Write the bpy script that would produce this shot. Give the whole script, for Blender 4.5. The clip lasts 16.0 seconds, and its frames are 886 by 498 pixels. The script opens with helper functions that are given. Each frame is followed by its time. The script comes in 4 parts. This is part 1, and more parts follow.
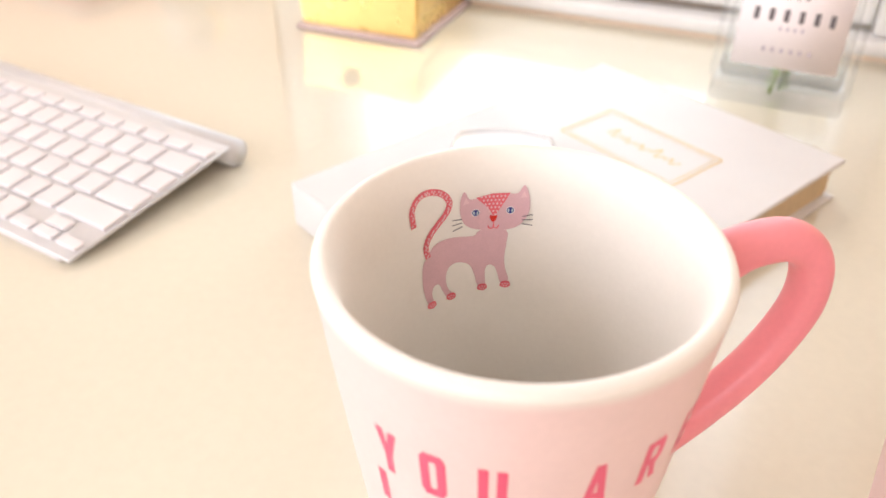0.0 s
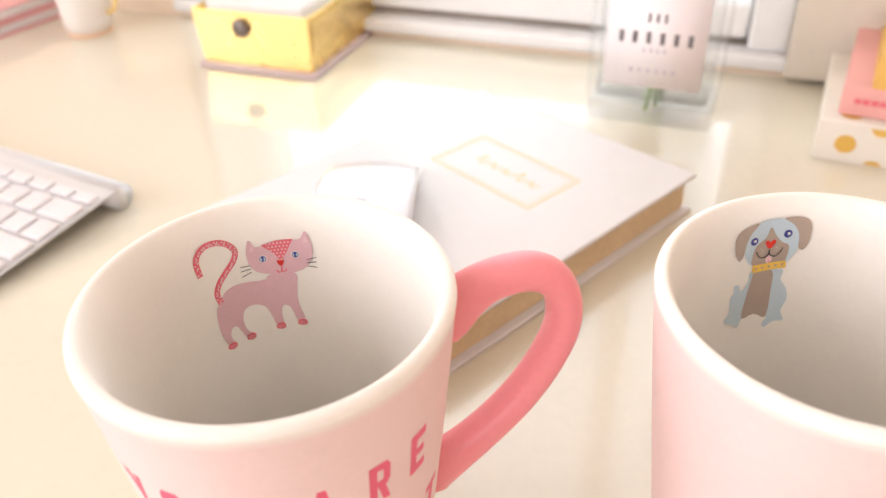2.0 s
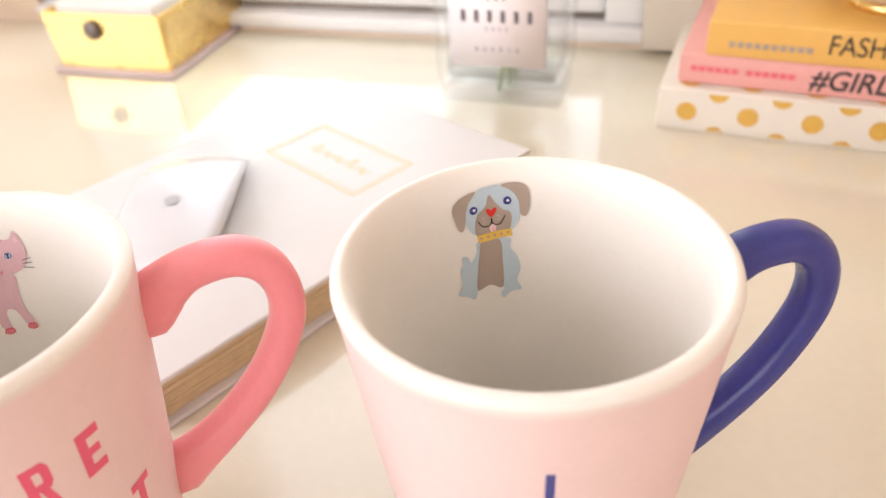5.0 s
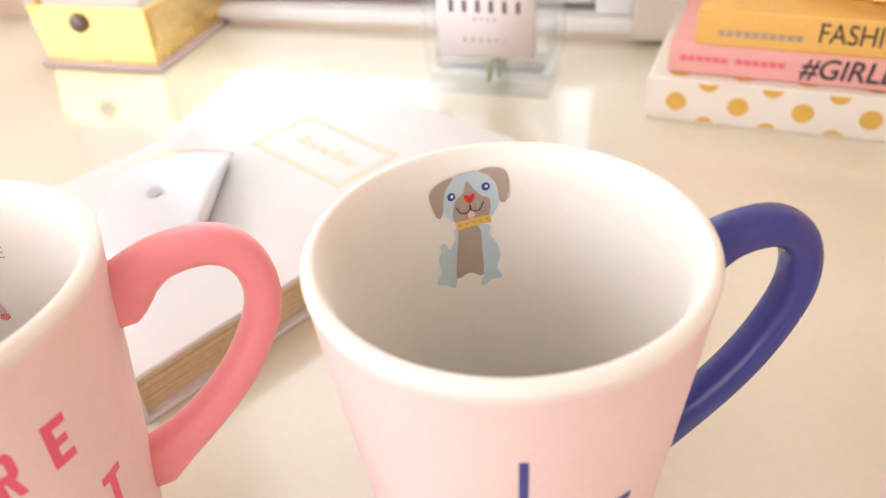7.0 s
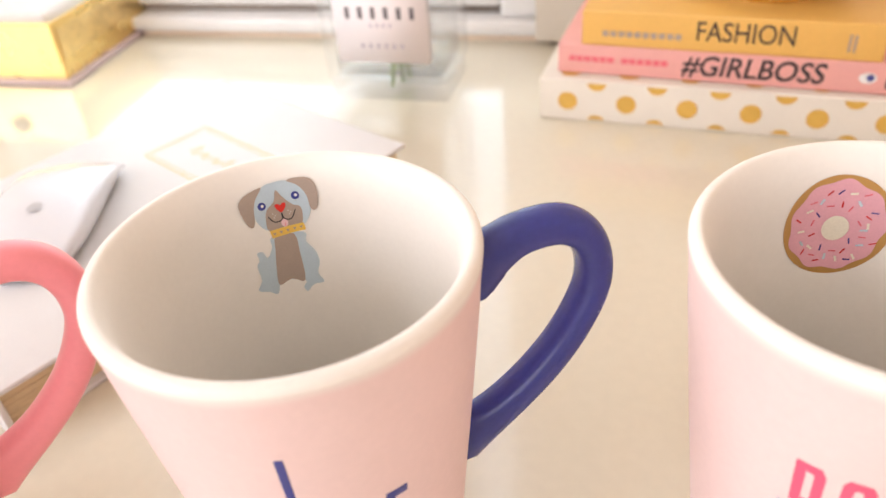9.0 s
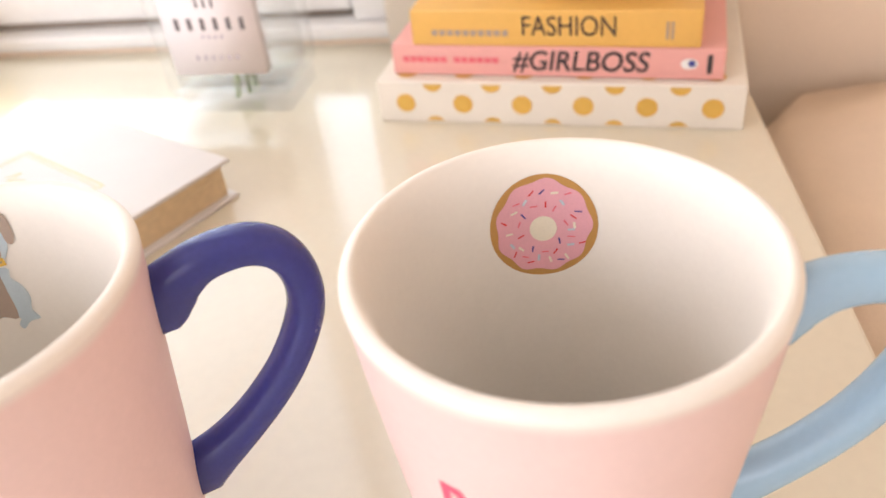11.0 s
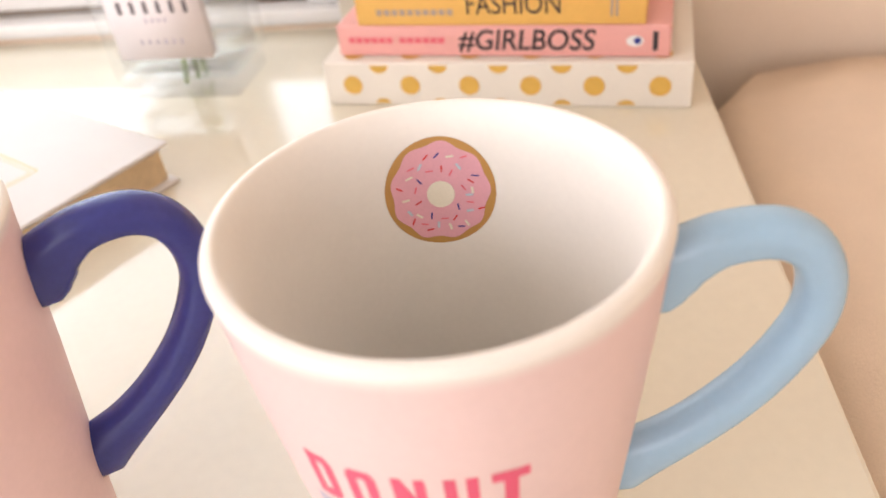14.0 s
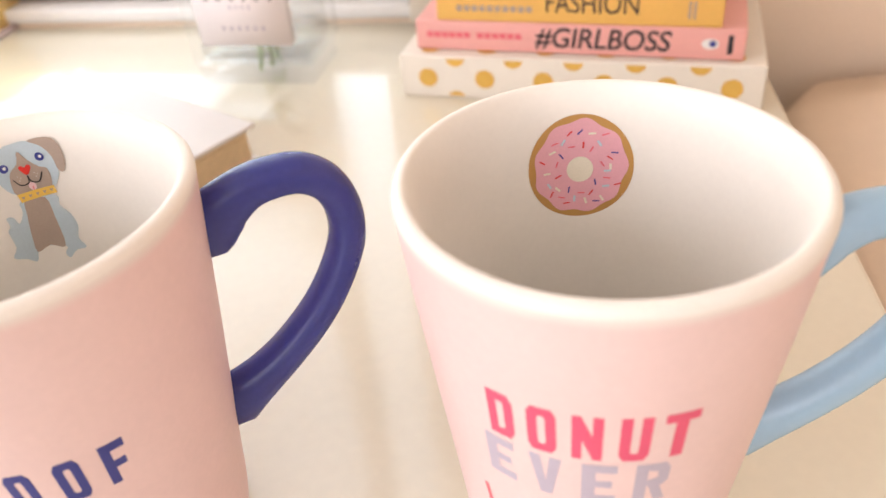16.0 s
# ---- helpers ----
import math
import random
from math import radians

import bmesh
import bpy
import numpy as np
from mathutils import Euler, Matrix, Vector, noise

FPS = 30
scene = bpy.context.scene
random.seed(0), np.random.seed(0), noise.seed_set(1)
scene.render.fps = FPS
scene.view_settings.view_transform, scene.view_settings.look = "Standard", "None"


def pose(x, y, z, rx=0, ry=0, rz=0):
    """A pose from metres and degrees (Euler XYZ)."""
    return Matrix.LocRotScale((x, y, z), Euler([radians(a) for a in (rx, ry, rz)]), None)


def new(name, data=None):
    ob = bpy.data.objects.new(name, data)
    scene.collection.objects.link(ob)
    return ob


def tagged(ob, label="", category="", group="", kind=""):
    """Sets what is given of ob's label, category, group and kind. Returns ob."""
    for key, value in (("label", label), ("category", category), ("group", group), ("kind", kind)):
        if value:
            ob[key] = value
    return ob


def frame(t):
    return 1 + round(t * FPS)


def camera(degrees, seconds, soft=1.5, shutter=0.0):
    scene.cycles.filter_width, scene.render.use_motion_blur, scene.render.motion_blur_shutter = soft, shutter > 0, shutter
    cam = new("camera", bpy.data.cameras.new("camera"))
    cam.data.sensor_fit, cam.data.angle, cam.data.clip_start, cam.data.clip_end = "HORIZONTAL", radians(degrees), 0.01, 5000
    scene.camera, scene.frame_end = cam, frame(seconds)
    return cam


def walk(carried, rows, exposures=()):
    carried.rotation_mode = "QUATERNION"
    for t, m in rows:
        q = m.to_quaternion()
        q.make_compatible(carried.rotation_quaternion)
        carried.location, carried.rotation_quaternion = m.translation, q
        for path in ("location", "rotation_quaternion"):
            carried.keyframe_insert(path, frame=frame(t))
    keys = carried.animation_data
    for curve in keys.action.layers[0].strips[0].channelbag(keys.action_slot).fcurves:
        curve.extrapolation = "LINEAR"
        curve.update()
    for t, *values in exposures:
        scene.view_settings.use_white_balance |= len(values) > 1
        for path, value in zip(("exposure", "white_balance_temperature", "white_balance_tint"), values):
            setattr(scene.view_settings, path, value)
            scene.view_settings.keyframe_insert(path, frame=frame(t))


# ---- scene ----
cam = camera(58.14, 16.0)
PATH = [
    (0, 0.0124, -0.0168, 0.2459, 0.41, -35.76, -0.03),
    (0.5, 0.0167, -0.0186, 0.2507, 0.27, -35.36, -0.26),
    (1, 0.0305, -0.0210, 0.2541, -0.14, -35.11, -0.76),
    (1.5, 0.0534, -0.0266, 0.2593, -0.97, -35.09, -1.37),
    (2, 0.0729, -0.0288, 0.2631, -1.49, -34.86, -2.09),
    (2.5, 0.0935, -0.0323, 0.2659, -2.18, -34.78, -2.69),
    (3, 0.1134, -0.0324, 0.2633, -3.03, -34.90, -3.19),
    (3.5, 0.1271, -0.0311, 0.2618, -3.50, -35.04, -3.59),
    (4, 0.1363, -0.0314, 0.2586, -4.01, -35.06, -3.76),
    (4.5, 0.1430, -0.0316, 0.2551, -4.36, -35.22, -3.97),
    (7, 0.1533, -0.0305, 0.2472, -4.73, -35.63, -4.37),
    (7.5, 0.1555, -0.0323, 0.2492, -4.75, -35.68, -4.40),
    (8, 0.1644, -0.0353, 0.2496, -4.93, -35.59, -4.71),
    (8.5, 0.1817, -0.0392, 0.2479, -5.90, -35.57, -4.93),
    (9, 0.2024, -0.0439, 0.2498, -6.73, -35.74, -5.20),
    (9.5, 0.2250, -0.0456, 0.2494, -7.81, -35.77, -5.57),
    (10, 0.2470, -0.0490, 0.2494, -9.07, -35.76, -5.97),
    (12.5, 0.2965, -0.0481, 0.2290, -11.02, -36.59, -7.46),
    (13, 0.3008, -0.0500, 0.2320, -11.22, -36.57, -7.34),
    (13.5, 0.3013, -0.0502, 0.2299, -11.15, -36.60, -7.40),
    (14, 0.3005, -0.0543, 0.2290, -11.09, -36.45, -7.32),
    (14.5, 0.2980, -0.0572, 0.2273, -10.92, -36.36, -7.32),
    (15, 0.2909, -0.0630, 0.2289, -10.88, -36.00, -6.73),
    (15.5, 0.2793, -0.0649, 0.2289, -10.75, -35.94, -6.13),
    (16, 0.2604, -0.0623, 0.2320, -10.27, -35.95, -5.36),
]
walk(cam, [(t, pose(x, y, z, 0, 0, yaw) @ pose(0, 0, 0, 90 + pitch) @ pose(0, 0, 0, 0, 0, roll)) for t, x, y, z, yaw, pitch, roll in PATH])

# ---- light ----
cam.data.dof.use_dof = True
cam.data.dof.focus_distance = 0.250
cam.data.dof.aperture_fstop = 11.0

world = bpy.data.worlds.new("world")
scene.world = world
world.use_nodes = True
wn = world.node_tree
sky = wn.nodes.new("ShaderNodeTexSky")
sky.sky_type = "NISHITA"
sky.sun_disc = False
sky.sun_elevation = radians(38)
sky.sun_rotation = radians(-40)
wn.nodes["Background"].inputs["Strength"].default_value = 0.15
wn.links.new(sky.outputs["Color"], wn.nodes["Background"].inputs["Color"])
scene.view_settings.exposure = 0.0

# desk axes: BACK runs along the window wall, DEEP points from the room to the window
BACK_ANGLE = -22.8
BACK0 = Vector((0.0622, 0.6974, 0.0))
BX = Vector((math.cos(radians(BACK_ANGLE)), math.sin(radians(BACK_ANGLE)), 0))
BY = Vector((-BX.y, BX.x, 0))
FLOOR_Z = -0.74
WALL = Matrix.Translation(BACK0) @ Matrix.Rotation(radians(BACK_ANGLE), 4, "Z")   # x along the wall, y outwards, z up


def area_lamp(name, m, sx, sy, power, colour):
    d = bpy.data.lights.new(name, "AREA")
    d.shape, d.size, d.size_y, d.energy, d.color = "RECTANGLE", sx, sy, power, colour
    ob = new(name, d)
    ob.matrix_world = m
    return ob


# window daylight over the desk and from the side; fill lamp added behind camera
area_lamp("window_daylight", WALL @ pose(0.06, 0.10, 0.66, -90, 0, 0), 0.53, 1.16, 4.0, (0.95, 0.985, 1.0))
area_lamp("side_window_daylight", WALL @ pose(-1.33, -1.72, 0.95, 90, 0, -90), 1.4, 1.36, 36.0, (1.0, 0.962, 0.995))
area_lamp("rear_fill", WALL @ pose(0.1, -2.63, 0.80, 90, 0, 0), 1.2, 1.2, 15.8, (1.0, 0.928, 0.955))


# ---- materials ----
def material(name, colour, rough=0.5, metal=0.0, vary=0.06, scale=40.0, bump=0.02, coat=0.0, grain=8.0, subsurface=0.0, spec=0.5):
    """Principled surface: two scales of tone variation, roughness variation and fine relief."""
    m = bpy.data.materials.new(name)
    m.use_nodes = True
    nt = m.node_tree
    b = nt.nodes["Principled BSDF"]
    co = nt.nodes.new("ShaderNodeTexCoord")
    big, small = nt.nodes.new("ShaderNodeTexNoise"), nt.nodes.new("ShaderNodeTexNoise")
    big.inputs["Scale"].default_value, small.inputs["Scale"].default_value = scale, scale * grain
    big.inputs["Detail"].default_value = small.inputs["Detail"].default_value = 4
    for n in (big, small):
        nt.links.new(co.outputs["Object"], n.inputs["Vector"])
    add = nt.nodes.new("ShaderNodeMath")
    add.operation = "ADD"
    nt.links.new(big.outputs["Fac"], add.inputs[0])
    nt.links.new(small.outputs["Fac"], add.inputs[1])
    ramp = nt.nodes.new("ShaderNodeMapRange")
    ramp.inputs[1].default_value, ramp.inputs[2].default_value = 0.6, 1.4
    ramp.inputs[3].default_value, ramp.inputs[4].default_value = 1 - vary, 1 + vary
    nt.links.new(add.outputs[0], ramp.inputs[0])
    mul = nt.nodes.new("ShaderNodeVectorMath")
    mul.operation = "SCALE"
    mul.inputs[0].default_value = colour[:3]
    nt.links.new(ramp.outputs[0], mul.inputs["Scale"])
    nt.links.new(mul.outputs[0], b.inputs["Base Color"])
    rr = nt.nodes.new("ShaderNodeMapRange")
    rr.inputs[3].default_value, rr.inputs[4].default_value = max(0.02, rough * 0.85), min(1, rough * 1.15)
    nt.links.new(big.outputs["Fac"], rr.inputs[0])
    nt.links.new(rr.outputs[0], b.inputs["Roughness"])
    b.inputs["Metallic"].default_value = metal
    b.inputs["Coat Weight"].default_value = coat
    b.inputs["Coat Roughness"].default_value = 0.08
    b.inputs["Specular IOR Level"].default_value = spec
    if subsurface:
        b.inputs["Subsurface Weight"].default_value = subsurface
        b.inputs["Subsurface Radius"].default_value = (0.004, 0.002, 0.0015)
    if bump:
        bp = nt.nodes.new("ShaderNodeBump")
        bp.inputs["Strength"].default_value, bp.inputs["Distance"].default_value = bump, 0.001
        nt.links.new(small.outputs["Fac"], bp.inputs["Height"])
        nt.links.new(bp.outputs["Normal"], b.inputs["Normal"])
    return m


def glass(name, colour, rough=0.0, ior=1.45):
    m = bpy.data.materials.new(name)
    m.use_nodes = True
    b = m.node_tree.nodes["Principled BSDF"]
    b.inputs["Base Color"].default_value = (*colour, 1)
    b.inputs["Transmission Weight"].default_value = 1
    b.inputs["Roughness"].default_value = rough
    b.inputs["IOR"].default_value = ior
    return m


def mug_glaze(name, pink, white, top, fade):
    """Outside glaze of a mug: pink body that the white rim glaze runs into over a soft band below the lip."""
    m = material(name, pink, 0.48, vary=0.03, scale=60, bump=0.03, coat=0.0, spec=0.35)
    nt = m.node_tree
    b = nt.nodes["Principled BSDF"]
    co = nt.nodes.new("ShaderNodeTexCoord")
    sep = nt.nodes.new("ShaderNodeSeparateXYZ")
    nz = nt.nodes.new("ShaderNodeTexNoise")
    nz.inputs["Scale"].default_value = 45
    nt.links.new(co.outputs["Object"], nz.inputs["Vector"])
    nt.links.new(co.outputs["Object"], sep.inputs[0])
    wob = nt.nodes.new("ShaderNodeMath")
    wob.operation, wob.inputs[1].default_value = "MULTIPLY_ADD", 0.002
    nt.links.new(nz.outputs["Fac"], wob.inputs[0])
    nt.links.new(sep.outputs["Z"], wob.inputs[2])
    mr = nt.nodes.new("ShaderNodeMapRange")
    mr.interpolation_type = "SMOOTHSTEP"
    mr.inputs[1].default_value, mr.inputs[2].default_value = top - fade + 0.001, top + 0.001
    nt.links.new(wob.outputs[0], mr.inputs[0])
    mix = nt.nodes.new("ShaderNodeMix")
    mix.data_type = "RGBA"
    old = b.inputs["Base Color"].links[0].from_socket
    nt.links.new(mr.outputs[0], mix.inputs["Factor"])
    nt.links.new(old, mix.inputs["A"])
    mix.inputs["B"].default_value = (*white, 1)
    nt.links.new(mix.outputs["Result"], b.inputs["Base Color"])
    return m


DESK = material("cream_desk_lacquer", (0.73, 0.677, 0.545), 0.12, vary=0.03, scale=6, bump=0.006, coat=0.7, grain=30)
WHITE_TRIM = material("white_window_paint", (0.84, 0.83, 0.82), 0.35, vary=0.03, scale=20)
CREAM_TRIM = material("cream_casing_paint", (0.72, 0.66, 0.57), 0.4, vary=0.03, scale=20)
WALL_PAINT = material("warm_beige_wall_paint", (0.88, 0.73, 0.58), 0.7, vary=0.04, scale=9, bump=0.08, grain=40)
ROOM_WHITE = material("white_room_paint", (0.84, 0.80, 0.75), 0.7, vary=0.03, scale=9, bump=0.08, grain=40)
FLOOR = material("beige_carpet", (0.50, 0.38, 0.27), 0.95, vary=0.10, scale=30, bump=0.6, grain=30)
# dark colour painted for the shade in the gap under the sash
GAP_SHADE = material("sash_gap_shade", (0.36, 0.31, 0.26), 0.8, vary=0.1, scale=60)
PANE = glass("window_glass", (0.97, 0.99, 1.0))
PANE.use_backface_culling = False

MUG_OUT = mug_glaze("pale_pink_mug_glaze", (0.835, 0.635, 0.61), (0.85, 0.79, 0.735), 0.1340, 0.0040)
MUG_IN = material("cream_mug_glaze", (0.885, 0.84, 0.775), 0.42, vary=0.02, scale=70, bump=0.02, spec=0.4)
MUG_RIM = material("white_rim_glaze", (0.81, 0.755, 0.705), 0.30, vary=0.02, scale=90, bump=0.02, spec=0.5)
HANDLE_PINK = material("coral_pink_glaze", (0.90, 0.30, 0.33), 0.30, vary=0.03, scale=70, bump=0.02, spec=0.4)
HANDLE_NAVY = material("navy_blue_glaze", (0.040, 0.050, 0.25), 0.26, vary=0.08, scale=60, bump=0.02, spec=0.45)
HANDLE_SKY = material("sky_blue_glaze", (0.37, 0.56, 0.73), 0.22, vary=0.025, scale=60, bump=0.02, spec=0.45)


def ink(name, colour, rough=0.4):
    return material(name, colour, rough, vary=0.05, scale=200, bump=0.0)


INK_PINK = ink("hot_pink_print", (0.80, 0.10, 0.20))
INK_CORAL = ink("coral_red_print", (0.80, 0.16, 0.20))
INK_NAVY = ink("navy_print", (0.04, 0.05, 0.26))
INK_LAVENDER = ink("grey_lavender_print", (0.52, 0.46, 0.55))
INK_MAUVE = ink("mauve_print", (0.72, 0.46, 0.50))
INK_ROSE = ink("pale_rose_print", (0.80, 0.55, 0.57))
INK_RED = ink("red_print", (0.70, 0.03, 0.02))
INK_BLUE_GREY = ink("blue_grey_print", (0.52, 0.62, 0.68))
INK_TAUPE = ink("taupe_print", (0.42, 0.33, 0.27))
INK_YELLOW = ink("yellow_print", (0.80, 0.52, 0.10))
INK_BLACK = ink("dark_print", (0.03, 0.025, 0.03))
INK_DARK_GREY = ink("dark_grey_print", (0.16, 0.14, 0.15))
INK_WHITE = ink("white_print", (0.82, 0.80, 0.78))
INK_DOUGH = ink("caramel_print", (0.52, 0.28, 0.08))
INK_ICING = ink("pink_icing_print", (0.78, 0.40, 0.46))
INK_CREAM = ink("cream_print", (0.80, 0.74, 0.60))

ALUMINIUM = material("brushed_aluminium", (0.70, 0.70, 0.715), 0.42, metal=0.35, vary=0.04, scale=60, bump=0.02)
KEY_WHITE = material("white_key_plastic", (0.80, 0.76, 0.77), 0.45, vary=0.02, scale=90, bump=0.02)
MOUSE_WHITE = material("glossy_white_plastic", (0.72, 0.73, 0.77), 0.12, vary=0.01, scale=60, bump=0.0, coat=0.4)
MOUSE_GREY = material("grey_mouse_logo", (0.45, 0.45, 0.47), 0.4, vary=0.02)
COVER_WHITE = material("white_leatherette", (0.74, 0.725, 0.72), 0.55, vary=0.03, scale=40, bump=0.15, grain=25)
PAGES = material("cream_paper_edges", (0.74, 0.58, 0.36), 0.8, vary=0.10, scale=30, bump=0.2)
FOIL = material("gold_foil", (0.75, 0.55, 0.26), 0.4, metal=0.5, vary=0.08, scale=200)
GOLD = material("polished_gold_metal", (0.95, 0.72, 0.30), 0.28, metal=1.0, vary=0.05, scale=40, bump=0.03)
GOLD_HAMMERED = material("hammered_gold_metal", (0.92, 0.70, 0.32), 0.3, metal=1.0, vary=0.16, scale=120, bump=0.8, grain=2)
PEWTER = material("dark_pewter", (0.20, 0.17, 0.16), 0.35, metal=0.8, vary=0.25, scale=150, bump=0.3)
TRAY = material("pale_pink_tray", (0.58, 0.46, 0.46), 0.25, vary=0.05, scale=50)
PAPER = material("white_paper", (0.84, 0.82, 0.79), 0.75, vary=0.03, scale=60)


def thin_glass(name, tint, sheen=0.03, glow_veil=0.0):
    """Glass walls without refraction: clear, with a mirror sheen that grows at grazing angles."""
    m = bpy.data.materials.new(name)
    m.use_nodes = True
    nt = m.node_tree
    nt.nodes.remove(nt.nodes["Principled BSDF"])
    mix, tr, gl, fr, pw = (nt.nodes.new(k) for k in ("ShaderNodeMixShader", "ShaderNodeBsdfTransparent", "ShaderNodeBsdfGlossy", "ShaderNodeLayerWeight", "ShaderNodeMath"))
    tr.inputs["Color"].default_value = (*tint, 1)
    gl.inputs["Roughness"].default_value = 0.02
    pw.operation, pw.inputs[1].default_value = "POWER", 5.0
    add = nt.nodes.new("ShaderNodeMath")
    add.operation, add.inputs[1].default_value, add.inputs[2].default_value = "MULTIPLY_ADD", 0.7, sheen
    nt.links.new(fr.outputs["Facing"], pw.inputs[0])
    nt.links.new(pw.outputs[0], add.inputs[0])
    nt.links.new(add.outputs[0], mix.inputs[0])
    nt.links.new(tr.outputs[0], mix.inputs[1])
    nt.links.new(gl.outputs[0], mix.inputs[2])
    # white mixed in as a stand-in for window light refracted by the glass
    veil, both, white, glow = (nt.nodes.new(k) for k in ("ShaderNodeMixShader", "ShaderNodeMixShader", "ShaderNodeBsdfDiffuse", "ShaderNodeBsdfTranslucent"))
    for n in (white, glow):
        n.inputs["Color"].default_value = (0.92, 0.93, 0.95, 1)
    veil.inputs[0].default_value = glow_veil
    nt.links.new(white.outputs[0], both.inputs[1])
    nt.links.new(glow.outputs[0], both.inputs[2])
    nt.links.new(mix.outputs[0], veil.inputs[1])
    nt.links.new(both.outputs[0], veil.inputs[2])
    nt.links.new(veil.outputs[0], nt.nodes["Material Output"].inputs["Surface"])
    return m


WATER_CLEAR = thin_glass("clear_water", (0.985, 0.995, 0.985), 0.06)
BASE_GLASS = thin_glass("clear_glass_base", (1.0, 1.0, 1.0), 0.05, 0.06)
BOTTLE_WALL = thin_glass("clear_glass_wall", (0.992, 0.995, 0.992), 0.03, 0.07)
LABEL = material("pale_pink_label_paper", (0.92, 0.86, 0.87), 0.6, vary=0.02, scale=80)
LEAF = material("green_leaf", (0.32, 0.52, 0.07), 0.45, vary=0.2, scale=120)
STEM = material("green_stem", (0.26, 0.38, 0.09), 0.5, vary=0.2, scale=120)
BOX_WHITE = material("cream_white_card", (0.80, 0.75, 0.66), 0.5, vary=0.03, scale=50, bump=0.06)
DOT_GOLD = material("matte_gold_dot", (0.74, 0.46, 0.10), 0.38, metal=0.25, vary=0.08, scale=150)
BOOK_PINK = material("salmon_pink_book_cloth", (0.80, 0.40, 0.36), 0.5, vary=0.04, scale=60, bump=0.05)
BOOK_YELLOW = material("mustard_yellow_cover", (0.78, 0.46, 0.12), 0.35, vary=0.04, scale=60, bump=0.03)
CREAM_CERAMIC = material("cream_ceramic", (0.78, 0.68, 0.52), 0.3, vary=0.03, scale=60, coat=0.3)
FABRIC = material("beige_woven_fabric", (0.80, 0.645, 0.50), 0.9, vary=0.07, scale=25, bump=0.5, grain=40)
PINK_BOARD = material("blush_pink_card", (0.80, 0.42, 0.42), 0.5, vary=0.04, scale=50)
PEACH = material("peach_glaze", (0.80, 0.55, 0.38), 0.4, vary=0.05, scale=50)


# ---- building helpers ----
def part(name, bm, mat, parent=None, label="", smooth=True):
    """Links a bmesh as one mesh object, under parent if one is given."""
    me = bpy.data.meshes.new(name)
    bm.normal_update()
    bm.to_mesh(me)
    bm.free()
    me.materials.append(mat)
    if smooth:
        for p in me.polygons:
            p.use_smooth = True
    ob = new(name, me)
    if parent is not None:
        ob.parent = parent
    if label:
        ob["label"] = label
    return ob


def thing(name, m, label, category, group="", kind=""):
    ob = new(name)
    ob.empty_display_size = 0.02
    ob.matrix_world = m
    return tagged(ob, label, category, group, kind)


def shared(name, mesh, parent, m):
    ob = new(name, mesh)
    ob.parent = parent
    ob.matrix_basis = m
    return ob


def box(x0, x1, y0, y1, z0, z1, bevel=0.0, segments=2, bm=None):
    bm = bm or bmesh.new()
    r = bmesh.ops.create_cube(bm, size=1)
    for v in r["verts"]:
        v.co = Vector((x0 + (v.co.x + 0.5) * (x1 - x0), y0 + (v.co.y + 0.5) * (y1 - y0), z0 + (v.co.z + 0.5) * (z1 - z0)))
    if bevel:
        es = {e for v in r["verts"] for e in v.link_edges}
        bmesh.ops.bevel(bm, geom=list(es), offset=bevel, segments=segments, profile=0.6, affect="EDGES")
    return bm


def slab(points, z0, z1, bevel=0.0, segments=2):
    """A flat plate with the outline given by corner points."""
    bm = bmesh.new()
    f = bm.faces.new([bm.verts.new((x, y, z0)) for x, y in points])
    r = bmesh.ops.extrude_face_region(bm, geom=[f])
    for v in r["geom"]:
        if isinstance(v, bmesh.types.BMVert):
            v.co.z = z1
    bmesh.ops.recalc_face_normals(bm, faces=bm.faces)
    if bevel:
        bmesh.ops.bevel(bm, geom=list(bm.edges), offset=bevel, segments=segments, profile=0.6, affect="EDGES")
    return bm


def lathe(profile, steps=96, bm=None):
    """A surface of revolution round z from (radius, height) pairs."""
    bm = bm or bmesh.new()
    rings = []
    for r, z in profile:
        if r < 1e-6:
            rings.append([bm.verts.new((0, 0, z))])
        else:
            rings.append([bm.verts.new((r * math.cos(2 * math.pi * i / steps), r * math.sin(2 * math.pi * i / steps), z)) for i in range(steps)])
    for a, b in zip(rings, rings[1:]):
        for i in range(steps):
            j = (i + 1) % steps
            q = [a[i % len(a)], a[j % len(a)], b[j % len(b)], b[i % len(b)]]
            q = list(dict.fromkeys(q))
            if len(q) > 2:
                bm.faces.new(q)
    return bm


